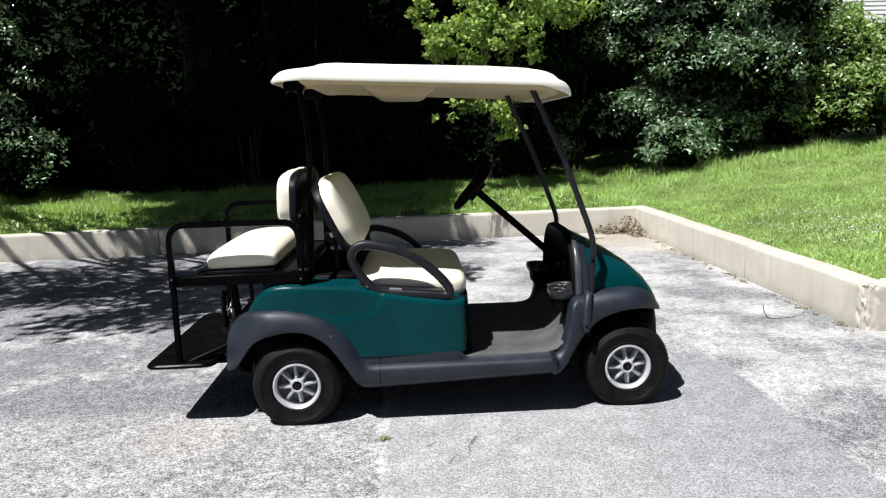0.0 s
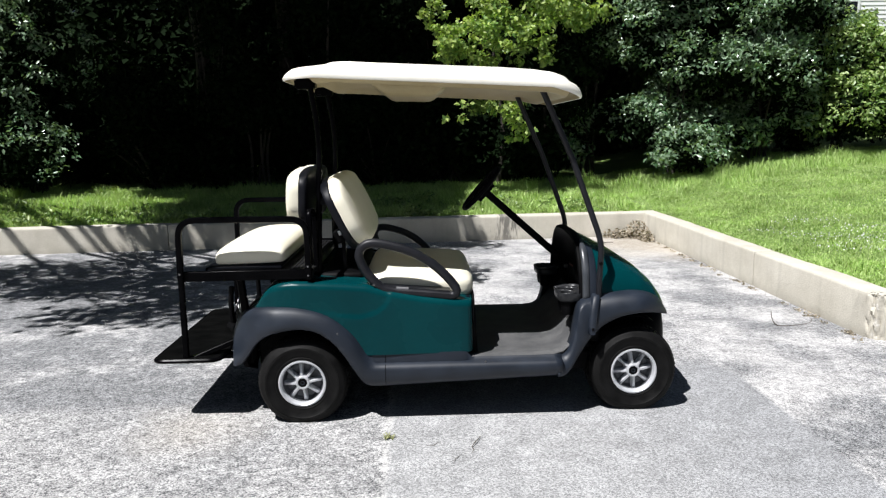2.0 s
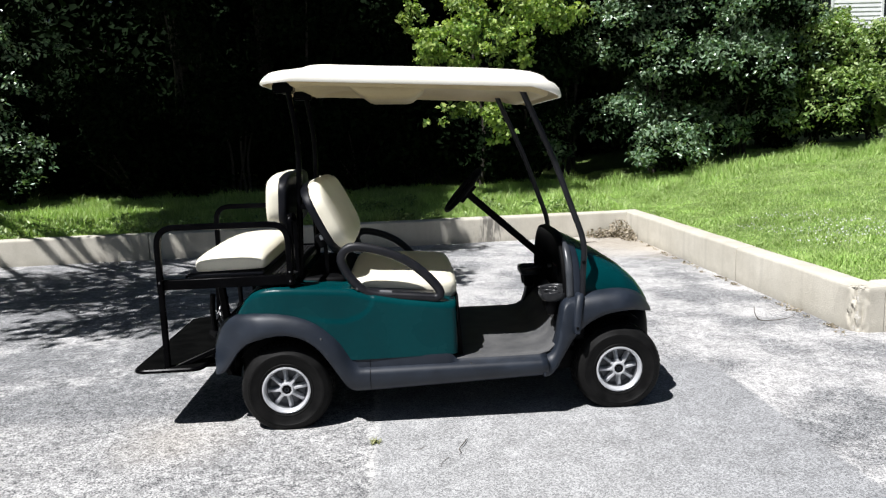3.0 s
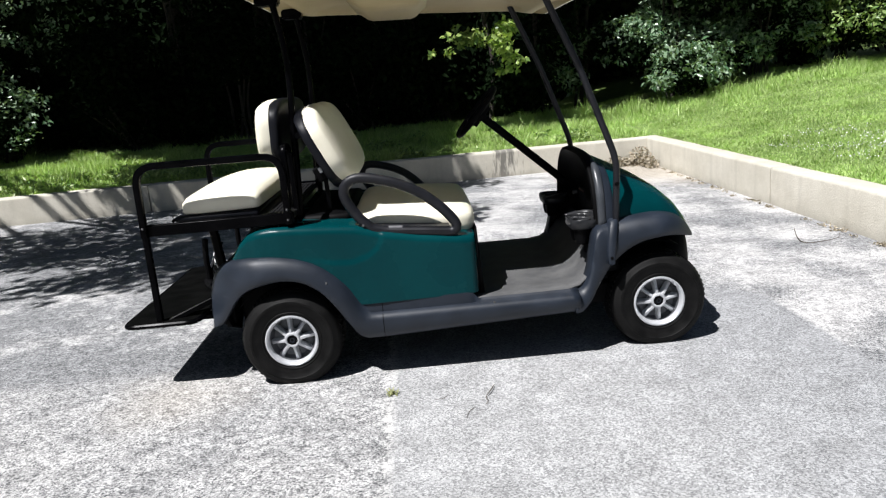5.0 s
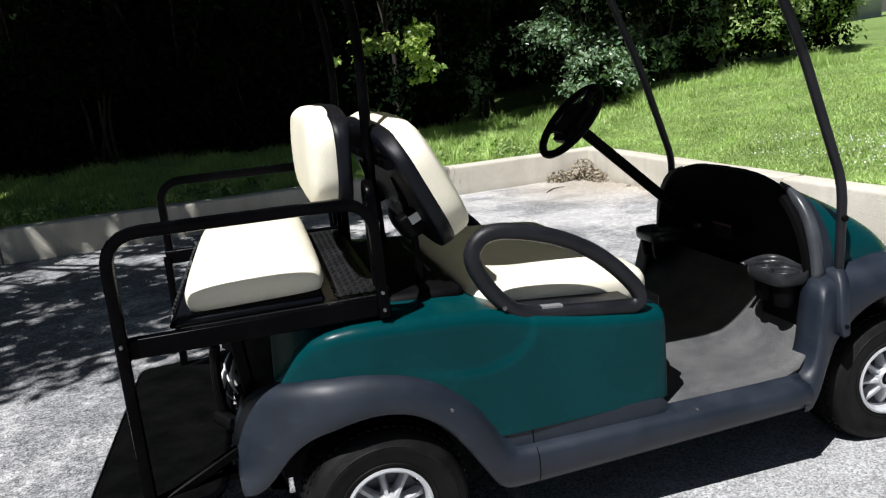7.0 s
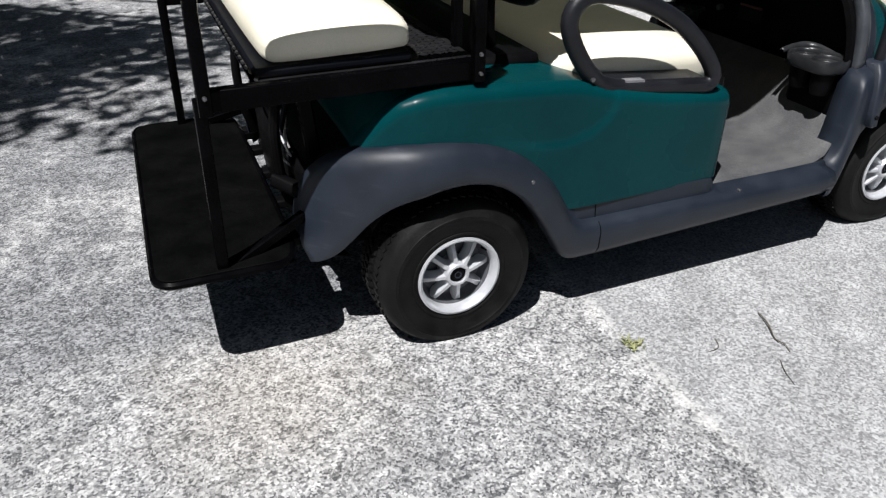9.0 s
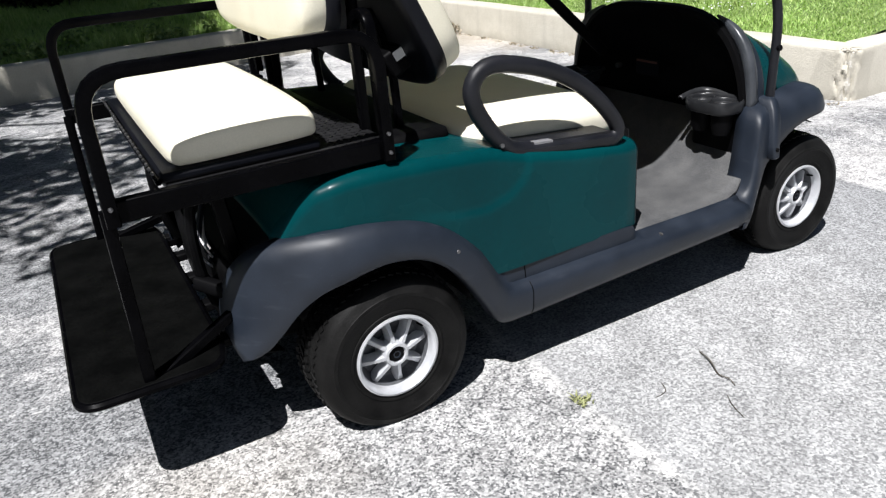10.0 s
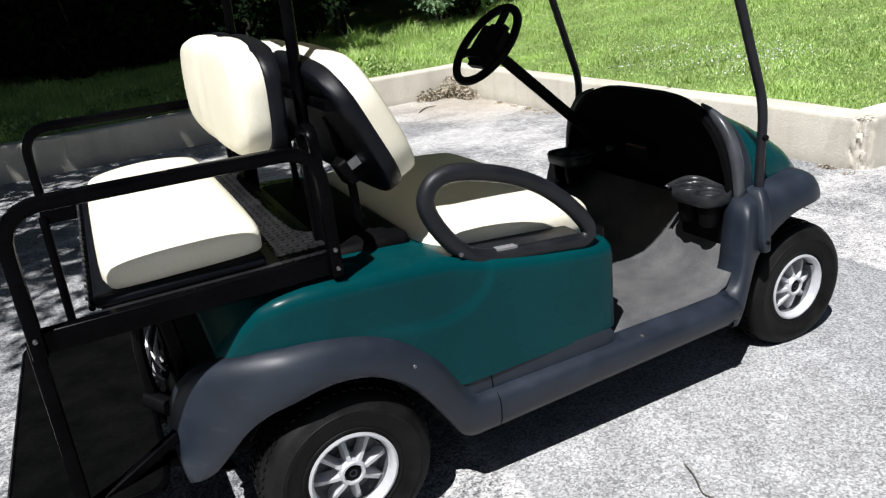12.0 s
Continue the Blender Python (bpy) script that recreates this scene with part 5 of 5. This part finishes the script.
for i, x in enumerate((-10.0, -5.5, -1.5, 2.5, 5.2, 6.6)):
    tree((x, 15.0 + 0.4 * i), 8.0, clump_set((x - 2.6, 13.6, 0.6), (x + 2.6, 16.5, 9.0), 34, 1.1, 1.7, 20 + i), 26000, 120 + i, LEAF_SHADED if x < 6 else LEAF_TREE, "tall tree in the shaded woodland edge", leaf=0.2, limb_to=4)
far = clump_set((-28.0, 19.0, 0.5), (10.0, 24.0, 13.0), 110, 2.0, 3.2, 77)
leaf_cloud("woodland", LEAF_SHADED, None, [c for c, r in far], [r for c, r in far], 60000, 0.42, 300, shell=0.8, label="dense dark woodland beyond the bank", kind="stuff", wide=0.8)["category"] = "woods"


# ---- house far behind the trees ----
SIDING = surface("white_siding", (0.74, 0.75, 0.76), (0.80, 0.81, 0.82), 0.55, 1.5, 60.0, 0.05)
SLATE = surface("grey_roof", (0.16, 0.17, 0.18), (0.24, 0.25, 0.26), 0.8, 3.0, 40.0, 0.2)
house = thing("house", "white clapboard house glimpsed behind the trees", "house", (24.0, 31.0, 1.5))
bm = bmesh.new()
block(bm, (-6.0, 0.0, -0.5), (9.0, 7.0, 8.5))
for k in range(40):
    z = 0.2 + 0.2 * k
    sheet(bm, [[(-6.0, -0.035, z), (9.0, -0.035, z)], [(-6.0, -0.004, z + 0.2), (9.0, -0.004, z + 0.2)]])
part("wall", bm, SIDING, house, "white clapboard siding")
bm = bmesh.new()
sheet(bm, [[(-6.6, -0.6, 8.3), (-6.6, 3.5, 11.6), (-6.6, 7.6, 8.3)], [(9.6, -0.6, 8.3), (9.6, 3.5, 11.6), (9.6, 7.6, 8.3)]])
part("roof", bm, SLATE, house, "grey shingle roof", solid=0.15)
bm = bmesh.new()
sheet(bm, [[(-6.2, -2.6, 2.9), (-6.2, -0.04, 4.1)], [(9.2, -2.6, 2.9), (9.2, -0.04, 4.1)]])
part("porch_roof", bm, SLATE, house, "grey porch roof", solid=0.12)
for x in (-3.4, 0.2, 3.8):
    bm = bmesh.new()
    for lo, hi in (((-0.62, -0.07, 4.9), (-0.5, 0.02, 6.7)), ((0.5, -0.07, 4.9), (0.62, 0.02, 6.7)), ((-0.62, -0.07, 6.7), (0.62, 0.02, 6.84)), ((-0.62, -0.10, 4.76), (0.62, 0.02, 4.9)), ((-0.5, -0.06, 5.77), (0.5, 0.02, 5.84))):
        block(bm, (lo[0] + x, lo[1], lo[2]), (hi[0] + x, hi[1], hi[2]))
    win = part("window", bm, SIDING, house, "white window frame")
    bm = bmesh.new()
    block(bm, (x - 0.5, -0.045, 4.9), (x + 0.5, -0.04, 6.7))
    part("pane", bm, surface("dark_glass", (0.01, 0.012, 0.014), (0.02, 0.022, 0.025), 0.1, 2.0), win, "dark window glass")


# ---- grass ----
def grass(name, count, area, seed, h0, h1, label):
    rng = np.random.default_rng(seed)
    xs, ys = area(rng, count)
    zs = np.array([lawn_height(float(a), float(b)) for a, b in zip(xs, ys)])
    n = len(xs)
    pos = np.stack([xs, ys, zs - 0.01], axis=1)
    a = rng.random(n) * 2 * math.pi
    side = np.stack([np.cos(a), np.sin(a), np.zeros(n)], axis=1) * (0.003 + 0.003 * rng.random(n))[:, None]
    tuft = np.array([0.55 + 1.5 * max(0.0, noise.noise(Vector((float(a) * 1.9, float(b) * 1.9, 3.0))) + 0.35 * noise.noise(Vector((float(a) * 7.0, float(b) * 7.0, 9.0)))) for a, b in zip(xs, ys)])
    h = ((h0 + (h1 - h0) * rng.random(n) ** 1.5) * tuft)[:, None]
    lean = np.stack([rng.normal(size=n) * 0.35, rng.normal(size=n) * 0.35, np.ones(n)], axis=1)
    midp = pos + lean * [0.35, 0.35, 0.55] * h
    tip = pos + lean * [1.0, 1.0, 0.95] * h
    verts = np.stack([pos - side, pos + side, midp + side * 0.8, midp - side * 0.8, tip], axis=1).reshape(-1, 3)
    i = np.arange(n)[:, None] * 5
    tris = np.concatenate([i + [0, 1, 2], i + [0, 2, 3], i + [3, 2, 4]], axis=1).reshape(-1).astype(np.int32)
    me = bpy.data.meshes.new(name)
    me.vertices.add(len(verts))
    me.vertices.foreach_set("co", verts.ravel())
    me.loops.add(len(tris))
    me.loops.foreach_set("vertex_index", tris)
    me.polygons.add(len(tris) // 3)
    me.polygons.foreach_set("loop_start", np.arange(0, len(tris), 3, dtype=np.int32))
    me.update(calc_edges=True)
    me.materials.append(BLADE)
    return tagged(new(name, me), label, "grass", kind="stuff")


def foot_line(xs, spread):
    return xs, 8.05 - 0.5 * np.exp(-((xs - 5.4) / 0.9) ** 2) + 0.05 * (xs - 4.2) + 0.28 * spread


def on_bank(xs, off):
    return xs, 5.36 + 0.09 * xs + off


grass("grass", 110000, lambda r, n: on_bank(-9 + 12.7 * r.random(n), 0.23 + 3.2 * r.random(n) ** 1.2), 1, 0.05, 0.17, "ragged green grass on the bank")
grass("grass", 280000, lambda r, n: (3.79 + 7.5 * r.random(n) ** 1.4, 0.79 + 9.0 * r.random(n)), 2, 0.025, 0.07, "mown sunny green grass on the slope")
grass("tall_grass", 15000, lambda r, n: foot_line(3.3 + 6.2 * r.random(n), r.normal(size=n)), 3, 0.06, 0.26, "tall ragged grass along the foot of the shrubs")


# ---- litter on the lot ----
rng = random.Random(5)
weed = thing("weed", "small yellow-green grass tuft in a crack", "weed", (0.43, -0.80, 0.0))
for k in range(34):
    a, h, l = rng.uniform(0, 2 * math.pi), rng.uniform(0.008, 0.02), rng.uniform(0.008, 0.026)
    bx, by = rng.uniform(-0.02, 0.02), rng.uniform(-0.024, 0.024)
    c, s = math.cos(a), math.sin(a)
    bm = bmesh.new()
    sheet(bm, [[(bx - s * 0.003, by + c * 0.003, 0), (bx + s * 0.003, by - c * 0.003, 0)], [(bx + c * l * 0.5 - s * 0.0025, by + s * l * 0.5 + c * 0.0025, h * 0.7), (bx + c * l * 0.5 + s * 0.0025, by + s * l * 0.5 - c * 0.0025, h * 0.7)], [(bx + c * l - s * 0.0004, by + s * l + c * 0.0004, h), (bx + c * l + s * 0.0004, by + s * l - c * 0.0004, h)]])
    part("blade", bm, PALE_BLADE, weed, solid=0.0006)


def twig(points, radius, label):
    bm = bmesh.new()
    line = curve_through(points, 16)
    tube(bm, line, [radius * (1.1 - 0.5 * abs(i / 8 - 0.7)) for i in range(16)], 6, up=(0, 0, 1))
    return tagged(part("twig", bm, TWIG), label, "twig", group="twigs on the asphalt")


twig([(0.858, -0.812, 0.006), (0.838, -0.87, 0.011), (0.812, -0.925, 0.006), (0.818, -0.955, 0.007), (0.808, -0.985, 0.005)], 0.0021, "thin dry bent twig lying on asphalt")
twig([(0.66, -0.86, 0.003), (0.64, -0.895, 0.004), (0.60, -0.90, 0.003)], 0.0011, "small dry twig fragment on asphalt")
twig([(0.76, -1.0, 0.003), (0.735, -1.04, 0.005), (0.72, -1.09, 0.003)], 0.0011, "small dry twig fragment on asphalt")
twig([(3.30, 1.42, 0.005), (3.17, 1.12, 0.01), (3.16, 0.98, 0.008), (3.38, 1.02, 0.012), (3.46, 1.12, 0.02)], 0.0032, "long curved dry stem beside the wall")
twig([(2.72, 4.9, 0.005), (2.86, 5.05, 0.012), (3.02, 5.12, 0.006)], 0.006, "dry stick lying near the wall corner")
leaf_cloud("leaf_litter", DRY_LEAF, None, [(3.44, 5.50, 0.06), (3.25, 5.54, 0.03), (3.48, 5.30, 0.04)], [(0.15, 0.17, 0.18), (0.26, 0.14, 0.09), (0.10, 0.28, 0.10)], 1600, 0.045, 61, shell=0.9, label="heap of dry brown leaves in the wall corner", kind="stuff")["category"] = "leaf litter"
seam = [((WALL_X - 0.03 - 0.06 * rng.random(), rng.uniform(0.6, 5.4), 0.004), (0.03, 0.07, 0.008)) for _ in range(40)]
leaf_cloud("wall_debris", DRY_LEAF, None, [c for c, r in seam], [r for c, r in seam], 900, 0.022, 62, shell=0.9, label="dry debris along the foot of the wall", kind="stuff")["category"] = "debris"
clover = [((x, y, lawn_height(x, y) + 0.05), (0.25, 0.25, 0.02)) for x, y in ((rng.uniform(4.15, 5.0), rng.uniform(1.6, 3.8)) for _ in range(30))]
leaf_cloud("clover_flowers", WHITE, None, [c for c, r in clover], [r for c, r in clover], 650, 0.012, 63, shell=0.9, label="scattered small white clover flowers in the grass", kind="stuff", wide=0.9)["category"] = "flowers"
verge = [((x, far_line(x) + 0.3 + rng.random() ** 2 * 1.2), rng.uniform(0.05, 0.14)) for x in (rng.uniform(-6.5, 3.4) for _ in range(120))]
leaf_cloud("verge_weeds", LEAF_BRIGHT, None, [(*c, lawn_height(*c) + 0.6 * q) for c, q in verge], [(q, q, q * 0.8) for c, q in verge], 5200, 0.06, 65, droop=-0.3, shell=0.9, label="leafy weeds in the grass above the wall", kind="stuff", wide=0.45)["category"] = "weeds"
